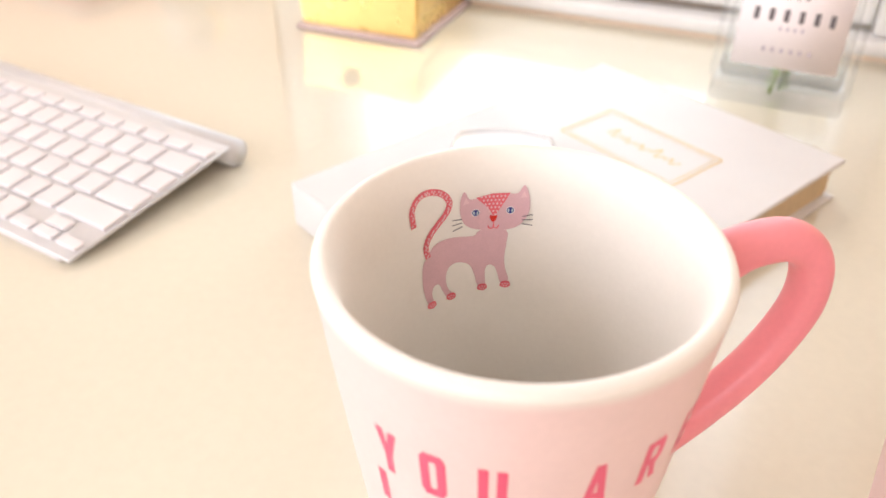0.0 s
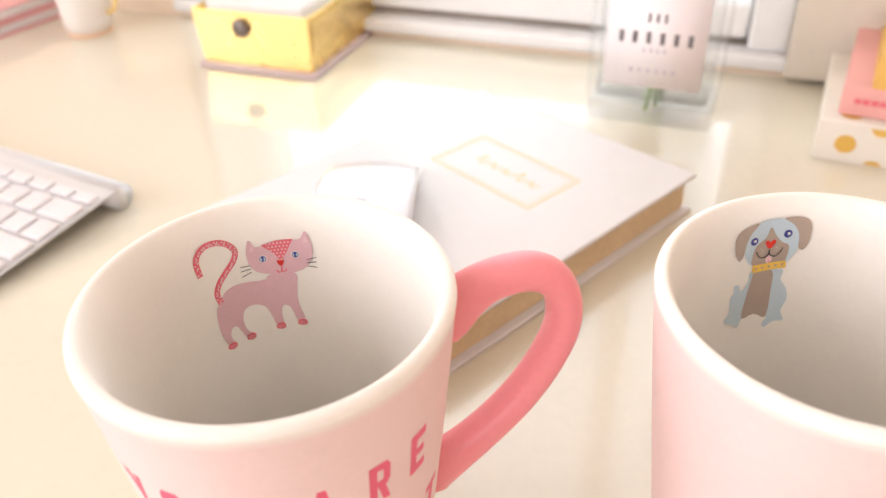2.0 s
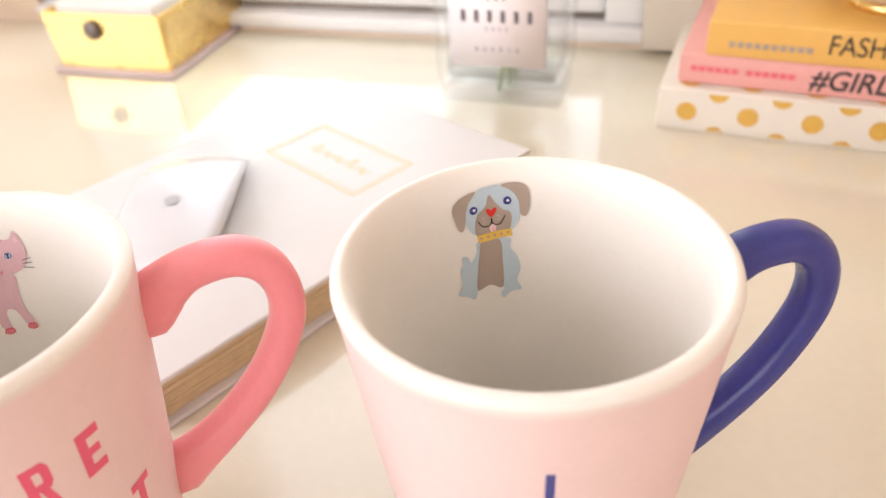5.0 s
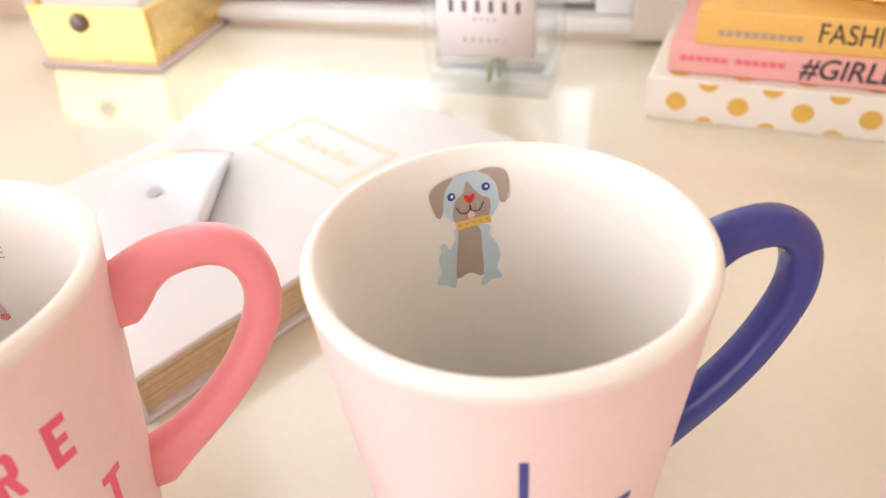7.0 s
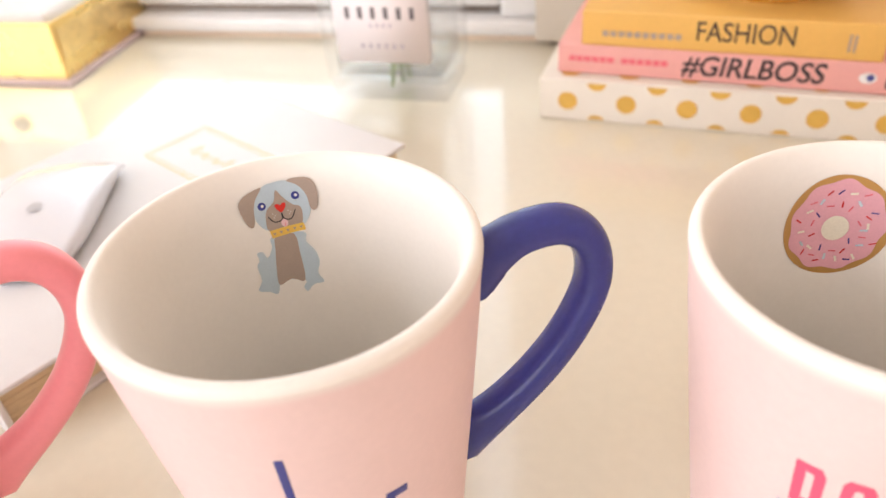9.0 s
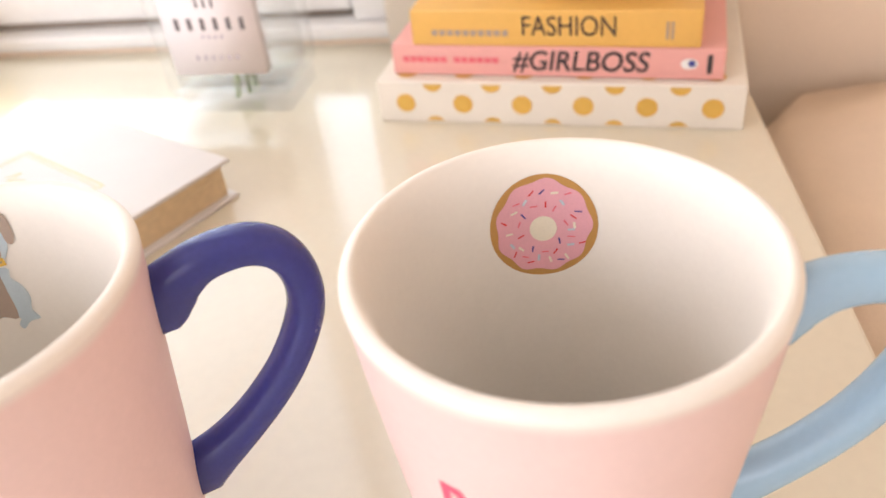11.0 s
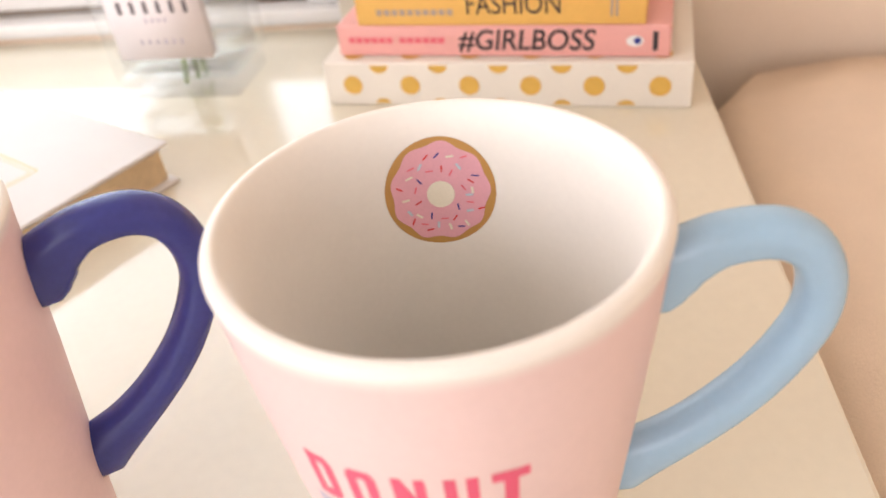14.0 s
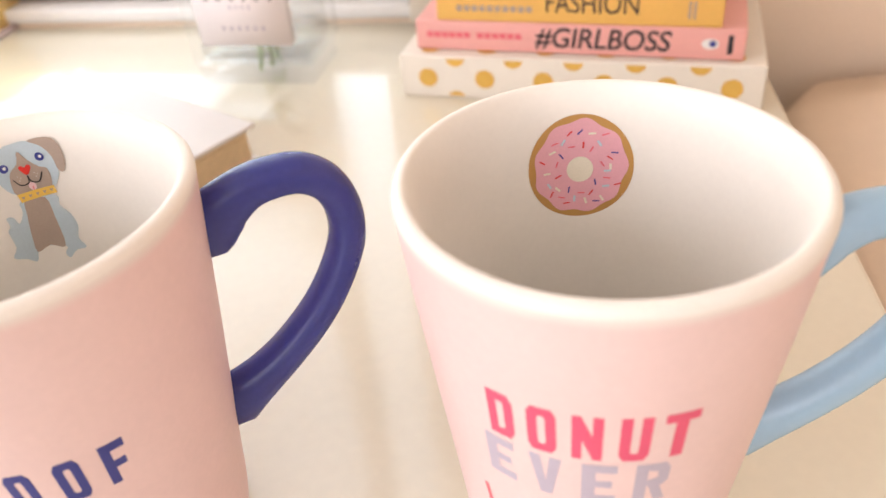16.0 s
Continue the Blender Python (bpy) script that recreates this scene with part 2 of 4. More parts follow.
def tube(path, radii, steps=16, bm=None, caps=True, square=1.0):
    """A tube along points; radii are (half width sideways, half height in the plane of bending) at each point."""
    bm = bm or bmesh.new()
    rings = []
    n = len(path)
    for i, p in enumerate(path):
        t = (path[min(i + 1, n - 1)] - path[max(i - 1, 0)]).normalized()
        side = Vector((0, 1, 0))
        up = side.cross(t).normalized() if abs(t.y) < 0.9 else Vector((1, 0, 0))
        side = t.cross(up).normalized()
        a, b = radii[i]
        ring = [(math.cos(2 * math.pi * k / steps), math.sin(2 * math.pi * k / steps)) for k in range(steps)]
        ring = [(math.copysign(abs(c) ** square, c), math.copysign(abs(d) ** square, d)) for c, d in ring]
        rings.append([bm.verts.new(p + side * (a * c) + up * (b * d)) for c, d in ring])
    for r, s in zip(rings, rings[1:]):
        for k in range(steps):
            bm.faces.new((r[k], r[(k + 1) % steps], s[(k + 1) % steps], s[k]))
    if caps:
        bm.faces.new(rings[0][::-1])
        bm.faces.new(rings[-1])
    bmesh.ops.recalc_face_normals(bm, faces=bm.faces)
    return bm


def spline(points, per=8):
    """Catmull-Rom through tuples of any length."""
    out = []
    p = [points[0]] + list(points) + [points[-1]]
    for i in range(1, len(p) - 2):
        for k in range(per):
            t = k / per
            out.append(tuple(0.5 * (2 * b + (c - a) * t + (2 * a - 5 * b + 4 * c - d) * t * t + (3 * b - a - 3 * c + d) * t ** 3)
                             for a, b, c, d in zip(p[i - 1], p[i], p[i + 1], p[i + 2])))
    out.append(tuple(points[-1]))
    return out


def closed(points, per=5):
    """A smooth closed outline through points."""
    n = len(points)
    out = []
    for i in range(n):
        a, b, c, d = (points[(i + k) % n] for k in (-1, 0, 1, 2))
        for k in range(per):
            t = k / per
            out.append(tuple(0.5 * (2 * q + (r - p) * t + (2 * p - 5 * q + 4 * r - s) * t * t + (3 * q - p - 3 * r + s) * t ** 3)
                             for p, q, r, s in zip(a, b, c, d)))
    return out


def ellipse(cx, cy, rx, ry, steps=24, turn=0.0):
    c, s = math.cos(radians(turn)), math.sin(radians(turn))
    return [(cx + rx * math.cos(2 * math.pi * i / steps) * c - ry * math.sin(2 * math.pi * i / steps) * s,
             cy + rx * math.cos(2 * math.pi * i / steps) * s + ry * math.sin(2 * math.pi * i / steps) * c) for i in range(steps)]


def band(points, widths):
    """Outline of a stroke of varying width along 2D points."""
    left, right = [], []
    for i, (x, y) in enumerate(points):
        x0, y0 = points[max(i - 1, 0)]
        x1, y1 = points[min(i + 1, len(points) - 1)]
        l = math.hypot(x1 - x0, y1 - y0) or 1
        nx, ny = -(y1 - y0) / l, (x1 - x0) / l
        w = widths[i] if isinstance(widths, (list, tuple)) else widths
        left.append((x + nx * w / 2, y + ny * w / 2))
        right.append((x - nx * w / 2, y - ny * w / 2))
    return left + right[::-1]


def flat(outlines, bm=None):
    """Filled 2D outlines in the xy plane."""
    bm = bm or bmesh.new()
    for o in outlines:
        vs = [bm.verts.new((x, y, 0)) for x, y in o]
        f = bm.faces.new(vs)
        bmesh.ops.triangulate(bm, faces=[f])
    bm.normal_update()
    for f in bm.faces:
        if f.normal.z < 0:
            f.normal_flip()
    return bm


def text_mesh(body, height, shear=0.0, space=1.0, bold=0.0, squeeze=1.0):
    """Letters as a flat bmesh, centred on x, baseline at y = 0, capitals `height` tall."""
    cu = bpy.data.curves.new("lettering", "FONT")
    cu.body, cu.size, cu.align_x, cu.shear, cu.space_character, cu.offset = body, height / 0.69, "CENTER", shear, space, bold
    cu.resolution_u = 6
    ob = bpy.data.objects.new("lettering", cu)
    me = bpy.data.meshes.new_from_object(ob)
    bm = bmesh.new()
    bm.from_mesh(me)
    bpy.data.objects.remove(ob)
    bpy.data.curves.remove(cu)
    bpy.data.meshes.remove(me)
    for v in bm.verts:
        v.co.x *= squeeze
    bm.normal_update()
    return bm


def slice_x(bm, step):
    """Cuts a flat mesh into strips so that it can follow a round wall."""
    xs = [v.co.x for v in bm.verts]
    x = math.floor(min(xs) / step) * step + step
    while x < max(xs):
        bmesh.ops.bisect_plane(bm, geom=bm.verts[:] + bm.edges[:] + bm.faces[:], plane_co=(x, 0, 0), plane_no=(1, 0, 0), dist=1e-7)
        x += step
    return bm


# ---- structure: desk, floor, walls, window ----
RX = Vector((0.340, 0.940, 0)).normalized()
CORNER_BR = BACK0 + BX * 0.5855
DESK_DEPTH = 0.86
c_br = CORNER_BR
c_fr = CORNER_BR - RX * DESK_DEPTH
c_bl = BACK0 - BX * 1.22
c_fl = c_bl - BY * DESK_DEPTH
desk = thing("desk", Matrix.Identity(4), "glossy cream lacquered desk standing against the window wall", "desk")
part("desktop", slab([(c_fl.x, c_fl.y), (c_fr.x, c_fr.y), (c_br.x, c_br.y), (c_bl.x, c_bl.y)], -0.032, 0.0, 0.002, 2), DESK, desk, smooth=False)
for a, b in ((c_fr, c_br), (c_fl, c_bl)):
    d = (b - a).normalized()
    n = Vector((-d.y, d.x, 0)) * (1 if a is c_fr else -1)
    q = [a + d * 0.05 + n * 0.02, b - d * 0.05 + n * 0.02, b - d * 0.05 + n * 0.05, a + d * 0.05 + n * 0.05]
    part("side_panel", slab([(v.x, v.y) for v in q], FLOOR_Z, -0.032, 0.002, 1), DESK, desk, smooth=False)

ROOM = WALL @ pose(0, 0, FLOOR_Z)
room_x0, room_x1, room_y0, room_h = -1.3, 2.0, -2.6, 2.45


def structure(name, bm, mat, m, label, category):
    ob = part(name, bm, mat, smooth=False)
    ob.matrix_world = m
    return tagged(ob, label, category, kind="structure")


structure("floor", box(room_x0 - 0.1, room_x1 + 0.1, room_y0 - 0.1, 0.0, -0.1, 0.0), FLOOR, ROOM, "soft beige carpet floor below the desk", "floor")
structure("ceiling", box(room_x0 - 0.1, room_x1 + 0.1, room_y0 - 0.1, 0.1, room_h, room_h + 0.1), ROOM_WHITE, ROOM, "plain white painted room ceiling", "ceiling")
structure("wall_east", box(room_x1, room_x1 + 0.1, room_y0, 0.0, 0, room_h), WALL_PAINT, ROOM, "plain warm beige painted side wall", "wall")
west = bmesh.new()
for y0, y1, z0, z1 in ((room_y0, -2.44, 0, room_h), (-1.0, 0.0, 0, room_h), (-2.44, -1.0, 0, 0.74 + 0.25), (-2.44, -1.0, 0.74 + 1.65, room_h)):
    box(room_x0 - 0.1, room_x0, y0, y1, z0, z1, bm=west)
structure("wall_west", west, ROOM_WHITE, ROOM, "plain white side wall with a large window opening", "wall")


def wall_with_opening(name, y0, y1, ox0, ox1, oz0, oz1, mat, label):
    bm = bmesh.new()
    box(room_x0, ox0, y0, y1, 0, room_h, bm=bm)
    box(ox1, room_x1, y0, y1, 0, room_h, bm=bm)
    box(ox0, ox1, y0, y1, 0, oz0, bm=bm)
    box(ox0, ox1, y0, y1, oz1, room_h, bm=bm)
    return structure(name, bm, mat, ROOM, label, "wall")


WIN_X0, WIN_X1 = -0.252, 0.335
wall_with_opening("wall_north", 0.0, 0.12, WIN_X0, WIN_X1, 0.74 + 0.004, 2.0, WALL_PAINT, "warm beige wall with a window above the desk")
# wall out of view; its opening is added to house the rear fill lamp
wall_with_opening("wall_south", room_y0 - 0.1, room_y0, -0.52, 0.72, 0.74 + 0.18, 0.74 + 1.42, ROOM_WHITE, "plain white unseen wall with an opening added for fill light")

# the window: sill board, strip painted as shade below sash, sash rails, jambs, pane
win = thing("window_1", WALL, "white painted window with a bright daylit pane", "window", kind="structure")
part("window_sill", box(WIN_X0 + 0.001, WIN_X1 - 0.001, -0.006, 0.118, 0.005, 0.017, 0.003), WHITE_TRIM, win)
part("gap_strip", box(WIN_X0 + 0.001, WIN_X1 - 0.03, 0.018, 0.1, 0.017, 0.024), GAP_SHADE, win, "dark strip for the shade in the gap below the sash")
part("bottom_rail", box(WIN_X0 + 0.001, WIN_X1 - 0.035, 0.010, 0.06, 0.024, 0.052, 0.004), WHITE_TRIM, win)
part("jamb", box(WIN_X1 - 0.034, WIN_X1 - 0.002, 0.004, 0.09, 0.017, 1.255, 0.004), WHITE_TRIM, win)
part("jamb", box(WIN_X0 + 0.002, WIN_X0 + 0.05, 0.004, 0.09, 0.017, 1.255, 0.004), WHITE_TRIM, win)
part("mullion", box(0.205, 0.235, 0.012, 0.058, 0.052, 1.24, 0.004), WHITE_TRIM, win)
part("top_rail", box(WIN_X0 + 0.05, WIN_X1 - 0.035, 0.010, 0.06, 1.21, 1.255, 0.004), WHITE_TRIM, win)
pane = part("pane", box(WIN_X0 + 0.04, WIN_X1 - 0.04, 0.032, 0.036, 0.05, 1.215), PANE, win, smooth=False)
pane.visible_shadow = False
casing = structure("trim", box(WIN_X1 - 0.003, WIN_X1 + 0.075, -0.014, -0.001, 0.004, 1.31, 0.003), CREAM_TRIM, WALL, "cream window casing board beside the pane", "trim")

# ---- mugs ----
OUTER = [(0.0325, 0.0), (0.0348, 0.0015), (0.0362, 0.006), (0.0378, 0.016), (0.0397, 0.034), (0.0420, 0.055), (0.0443, 0.075), (0.0468, 0.098), (0.0485, 0.114), (0.0496, 0.126)]
LIP_R, LIP_Z, WALL_T = 0.0505, 0.1336, 0.0056
SIDE = spline(OUTER + [(0.0502, 0.1310), (LIP_R, LIP_Z)], 5)
SIDE_R, SIDE_Z = [p[0] for p in SIDE], [p[1] for p in SIDE]


def outer_r(z):
    return float(np.interp(z, SIDE_Z, SIDE_R)) + max(0.0, z - LIP_Z) * 0.06


def inner_r(z):
    return outer_r(z) - WALL_T


def wrap(bm, angle, z_mid, inside, lift=0.00008, step=0.0015):
    """Bends a flat drawing (x along the wall, y up) round a mug's wall, centred at `angle` degrees."""
    slice_x(bm, step)
    for v in bm.verts:
        z = z_mid + v.co.y
        r = inner_r(z) - lift - v.co.z if inside else outer_r(z) + lift + v.co.z
        r0 = inner_r(z_mid) if inside else outer_r(z_mid)
        a = radians(angle) + (-v.co.x if inside else v.co.x) / r0
        v.co = Vector((r * math.cos(a), r * math.sin(a), z))
    bmesh.ops.recalc_face_normals(bm, faces=bm.faces)
    return bm


# centre line of the handle: radius, height, half width sideways, half thickness
HANDLE = [(0.0455, 0.1105, 0.0062, 0.0094), (0.0490, 0.1138, 0.0063, 0.0096), (0.0522, 0.1162, 0.0062, 0.0086), (0.0555, 0.1187, 0.0062, 0.0074), (0.0617, 0.1219, 0.0062, 0.0062),
          (0.0690, 0.1231, 0.0062, 0.0058), (0.0760, 0.1224, 0.0062, 0.0057), (0.0820, 0.1188, 0.0062, 0.0056), (0.0857, 0.1128, 0.0062, 0.0055), (0.0872, 0.1050, 0.0062, 0.0055),
          (0.0863, 0.0965, 0.0062, 0.0055), (0.0823, 0.0868, 0.0062, 0.0055), (0.0765, 0.0772, 0.0062, 0.0056), (0.0695, 0.0688, 0.0062, 0.0058),
          (0.0615, 0.0612, 0.0062, 0.0061), (0.0535, 0.0550, 0.0062, 0.0070), (0.0465, 0.0505, 0.0062, 0.0086), (0.0405, 0.0468, 0.0062, 0.0104)]


def seat_ends(bm):
    """Sinks the handle's ends into the wall of the mug, and no further."""
    for v in bm.verts:
        r = outer_r(max(0.0, v.co.z)) - 0.0022
        if math.hypot(v.co.x, v.co.y) < r:
            v.co.x = math.sqrt(max(1e-8, r * r - v.co.y ** 2))
    ends = sorted(bm.faces, key=lambda f: len(f.verts))[-2:]
    for f in ends:
        for v in f.verts:
            r = outer_r(max(0.0, v.co.z)) - 0.0022
            v.co.x = math.sqrt(max(1e-8, r * r - v.co.y ** 2))
    return bm


def mug(x, y, turn, rise, handle_mat, label, handle_label):
    """A tapered mug with a rounded rim; turn is the bearing of its handle, rise how much higher than usual it sits."""
    ob = thing("mug", pose(x, y, 0), label, "mug", "mugs in a row on the desk")
    part("body", lathe([(0.0, 0.002), (0.030, 0.002), (0.0325, 0.0)] + SIDE, 192), MUG_OUT, ob)
    mid, low = LIP_R - 0.0026, LIP_Z - 0.009
    top = [(mid + 0.0026 * math.cos(a), LIP_Z + 0.0026 * math.sin(a)) for a in (radians(d) for d in range(0, 91, 15))]
    crest = LIP_Z + 0.0026
    for k in range(1, 13):
        u = math.cos(math.pi / 2 * k / 12)
        z = low + (crest - low) * u
        top.append((inner_r(z) + (mid - inner_r(crest)) * (1 - math.sqrt(max(0.0, 1 - u * u))), z))
    part("rim", lathe(top, 192), MUG_IN, ob, "white glazed rounded rim")
    inn = [(inner_r(z), z) for z in [low - 0.0052 * k for k in range(22)]] + [(0.0325, 0.0105), (0.027, 0.0075), (0.015, 0.0065), (0.0, 0.0064)]
    part("inside", lathe(inn, 192), MUG_IN, ob, "cream glazed inside wall")
    pts = spline(HANDLE, 5)
    h = part("handle", seat_ends(tube([Vector((p[0], 0, p[1])) for p in pts], [(p[2], p[3]) for p in pts], 28, square=0.88)), handle_mat, ob, handle_label)
    h.matrix_basis = pose(0, 0, rise, 0, 0, turn)
    return ob


mug_1 = mug(0.0301, 0.1392, 14.5, 0.0010, HANDLE_PINK, "pale pink ceramic mug with a coral pink handle and pink lettering", "coral pink glazed loop handle")
mug_2 = mug(0.1820, 0.1254, 8, -0.0006, HANDLE_NAVY, "pale pink ceramic mug with a navy blue handle and navy lettering", "navy blue glazed loop handle")
mug_3 = mug(0.3273, 0.0862, -14.5, -0.0032, HANDLE_SKY, "pale pink ceramic mug with a sky blue handle and pink lettering", "sky blue glazed loop handle")


def printed(name, bm, mat, parent, angle, z, inside, label="", lift=0.00008):
    if inside:
        for v in bm.verts:
            v.co.x, v.co.y = v.co.x * PRINT_X, v.co.y * PRINT_Y
    return part(name, wrap(bm, angle, z, inside, lift), mat, parent, label, smooth=False)


def mm(points):
    return [(x * 0.001, y * 0.001) for x, y in points]


BLOCK = {
    "I": [[(0, 0), (1, 0), (1, 1), (0, 1)]],
    "T": [[(0, 0.80), (1, 0.80), (1, 1), (0, 1)], [(0.31, 0), (0.69, 0), (0.69, 0.80), (0.31, 0.80)]],
    "E": [[(0, 0), (0.40, 0), (0.40, 1), (0, 1)], [(0.40, 0), (1, 0), (1, 0.20), (0.40, 0.20)], [(0.40, 0.41), (0.88, 0.41), (0.88, 0.59), (0.40, 0.59)], [(0.40, 0.80), (1, 0.80), (1, 1), (0.40, 1)]],
    "F": [[(0, 0), (0.40, 0), (0.40, 1), (0, 1)], [(0.40, 0.38), (0.88, 0.38), (0.88, 0.56), (0.40, 0.56)], [(0.40, 0.80), (1, 0.80), (1, 1), (0.40, 1)]],
    "N": [[(0, 0), (0.33, 0), (0.33, 1), (0, 1)], [(0.67, 0), (1, 0), (1, 1), (0.67, 1)], [(0.33, 0.95), (0.33, 0.45), (0.67, 0.05), (0.67, 0.55)]],
    "U": [[(0, 0.14), (0.16, 0.0), (0.84, 0.0), (1, 0.14), (1, 0.24), (0.64, 0.24), (0.60, 0.18), (0.40, 0.18), (0.36, 0.24), (0, 0.24)], [(0, 0.24), (0.36, 0.24), (0.36, 1), (0, 1)], [(0.64, 0.24), (1, 0.24), (1, 1), (0.64, 1)]],
    "O": [[(0, 0.14), (0.16, 0.0), (0.84, 0.0), (1, 0.14), (1, 0.24), (0.64, 0.24), (0.60, 0.18), (0.40, 0.18), (0.36, 0.24), (0, 0.24)], [(0, 0.24), (0.36, 0.24), (0.36, 0.76), (0, 0.76)], [(0.64, 0.24), (1, 0.24), (1, 0.76), (0.64, 0.76)],
          [(0, 0.76), (0.36, 0.76), (0.40, 0.82), (0.60, 0.82), (0.64, 0.76), (1, 0.76), (1, 0.86), (0.84, 1), (0.16, 1), (0, 0.86)]],
    "D": [[(0, 0), (0.36, 0), (0.36, 1), (0, 1)], [(0.64, 0.20), (1, 0.20), (1, 0.80), (0.64, 0.80)], [(0.36, 0), (0.82, 0), (1, 0.16), (1, 0.20), (0.64, 0.20), (0.60, 0.17), (0.36, 0.17)], [(0.36, 0.83), (0.60, 0.83), (0.64, 0.80), (1, 0.80), (1, 0.84), (0.82, 1), (0.36, 1)]],
    "R": [[(0, 0), (0.36, 0), (0.36, 1), (0, 1)], [(0.36, 0.83), (0.62, 0.83), (0.66, 0.78), (1, 0.78), (1, 0.86), (0.84, 1), (0.36, 1)], [(0.66, 0.62), (1, 0.62), (1, 0.78), (0.66, 0.78)], [(0.36, 0.40), (0.84, 0.40), (1, 0.52), (1, 0.62), (0.66, 0.62), (0.62, 0.57), (0.36, 0.57)], [(0.42, 0.40), (0.66, 0.0), (1, 0.0), (0.76, 0.40)]],
    "A": [[(0, 0), (0.35, 0), (0.50, 0.62), (0.50, 1), (0.33, 1)], [(1, 0), (0.65, 0), (0.50, 0.62), (0.50, 1), (0.67, 1)], [(0.385, 0.16), (0.615, 0.16), (0.58, 0.32), (0.42, 0.32)]],
    "V": [[(0, 1), (0.36, 1), (0.50, 0.35), (0.50, 0), (0.32, 0)], [(1, 1), (0.64, 1), (0.50, 0.35), (0.50, 0), (0.68, 0)]],
    "Y": [[(0, 1), (0.37, 1), (0.50, 0.68), (0.50, 0.40), (0.32, 0.40)], [(1, 1), (0.63, 1), (0.50, 0.68), (0.50, 0.40), (0.68, 0.40)], [(0.32, 0), (0.68, 0), (0.68, 0.40), (0.32, 0.40)]],
    "W": [[(0, 1), (0.22, 1), (0.30, 0.42), (0.30, 0), (0.16, 0)], [(0.30, 0), (0.30, 0.42), (0.42, 1), (0.50, 1), (0.50, 0.70), (0.40, 0)], [(0.70, 0), (0.70, 0.42), (0.58, 1), (0.50, 1), (0.50, 0.70), (0.60, 0)], [(1, 1), (0.78, 1), (0.70, 0.42), (0.70, 0), (0.84, 0)]],
}


def lettering(parent, body, angles, z_top, height, mat, width, label):
    """Condensed block capitals set one by one round the outside of a mug."""
    for ch, a in zip(body, angles):
        w = width * {"W": 2.1, "T": 1.15, "I": 0.36}.get(ch, 1.0)
        outlines = [[((x - 0.5) * w, (y - 0.5) * height) for x, y in o] for o in BLOCK[ch]]
        printed("letter", flat(outlines), mat, parent, a, z_top - height / 2, False, label)


# mug 1: mauve motif inside, pink words outside
A, Z, PRINT_X, PRINT_Y = 103.6, 0.1044, 0.98, 1.05
tail = spline(mm([(-19.4, 11.9), (-19.7, 16.5), (-18.2, 19.5), (-15.5, 20.9), (-12.1, 20.7), (-9.1, 19.1), (-7.3, 16.2), (-8.5, 13.1), (-11.5, 10.2), (-14.3, 7.4), (-15.9, 4.2), (-15.3, 0.8)]), 3)
trunk = mm([(-15.7, 1.0), (-13.2, 3.9), (-9.2, 5.0), (-5.2, 4.8), (0.1, 4.3), (2.2, 5.9), (10.0, 5.5), (10.3, 1.5), (9.8, -3.3), (10.2, -7.2), (11.4, -11.1), (8.9, -12.0), (7.7, -8.7), (6.6, -6.3), (4.6, -5.8), (3.6, -7.9), (3.7, -12.9), (1.3, -12.6)])
trunk += mm([(0.1, -8.5), (-1.3, -5.3), (-3.5, -3.9), (-6.3, -3.5), (-8.6, -4.7), (-9.7, -7.9), (-9.1, -11.4), (-7.4, -13.9), (-9.6, -14.3), (-11.1, -11.5), (-12.2, -9.1), (-14.0, -9.3), (-15.0, -11.5), (-14.5, -14.7), (-16.7, -14.3), (-18.0, -9.4), (-18.0, -4.5), (-17.3, -0.9)])
crown = mm([(-4.0, 11.6), (-4.0, 15.7), (-2.7, 18.7), (-1.2, 16.2), (1.1, 16.2), (6.6, 17.2), (12.2, 17.2), (13.6, 18.1), (14.9, 20.0), (16.4, 16.5), (16.6, 12.0), (14.8, 8.3), (12.0, 6.3), (7.0, 5.5), (1.0, 6.4), (-2.5, 8.2)])
printed("printed_motif", flat([closed(trunk, 3)]), INK_MAUVE, mug_1, A, Z, True, "mauve printed shape on the inside wall", 0.00020)
printed("printed_motif", flat([closed(crown, 3)]), INK_MAUVE, mug_1, A, Z, True, "mauve printed shape on the inside wall", 0.00030)
printed("printed_band", flat([band(tail, 0.0019)]), INK_CORAL, mug_1, A, Z, True, "curled coral printed band", 0.00025)
printed("printed_patch", flat([mm([(0.8, 16.4), (5.8, 17.4), (10.8, 17.5), (8.4, 13.2), (6.2, 10.0), (4.5, 12.9)])]), INK_CORAL, mug_1, A, Z, True, "coral printed triangle", 0.00042)
for x, y in ((10.4, -12.4), (2.7, -13.0), (-8.2, -14.2), (-15.4, -15.0)):
    printed("printed_spot", flat([closed(mm([(x - 1.7, y - 0.5), (x - 1.0, y + 0.9), (x + 1.2, y + 0.9), (x + 1.6, y - 0.6), (x, y - 1.3)]), 4)]), INK_CORAL, mug_1, A, Z, True, "coral printed spot", 0.00042)
for x, y in ((0.6, 11.8), (11.0, 12.1)):
    printed("printed_spot", flat([ellipse(x * 0.001, y * 0.001, 0.0013, 0.0012, 16)]), INK_WHITE, mug_1, A, Z, True, "white printed dot", 0.00048)
    printed("printed_spot", flat([ellipse(x * 0.001, y * 0.001, 0.0011, 0.0010, 16)]), INK_NAVY, mug_1, A, Z, True, "blue printed dot", 0.00056)
printed("printed_spot", flat([closed(mm([(4.9, 10.7), (6.0, 10.4), (7.1, 10.7), (6.9, 9.4), (6.0, 8.5), (5.1, 9.4)]), 3)]), INK_RED, mug_1, A, Z, True, "red printed spot", 0.00056)
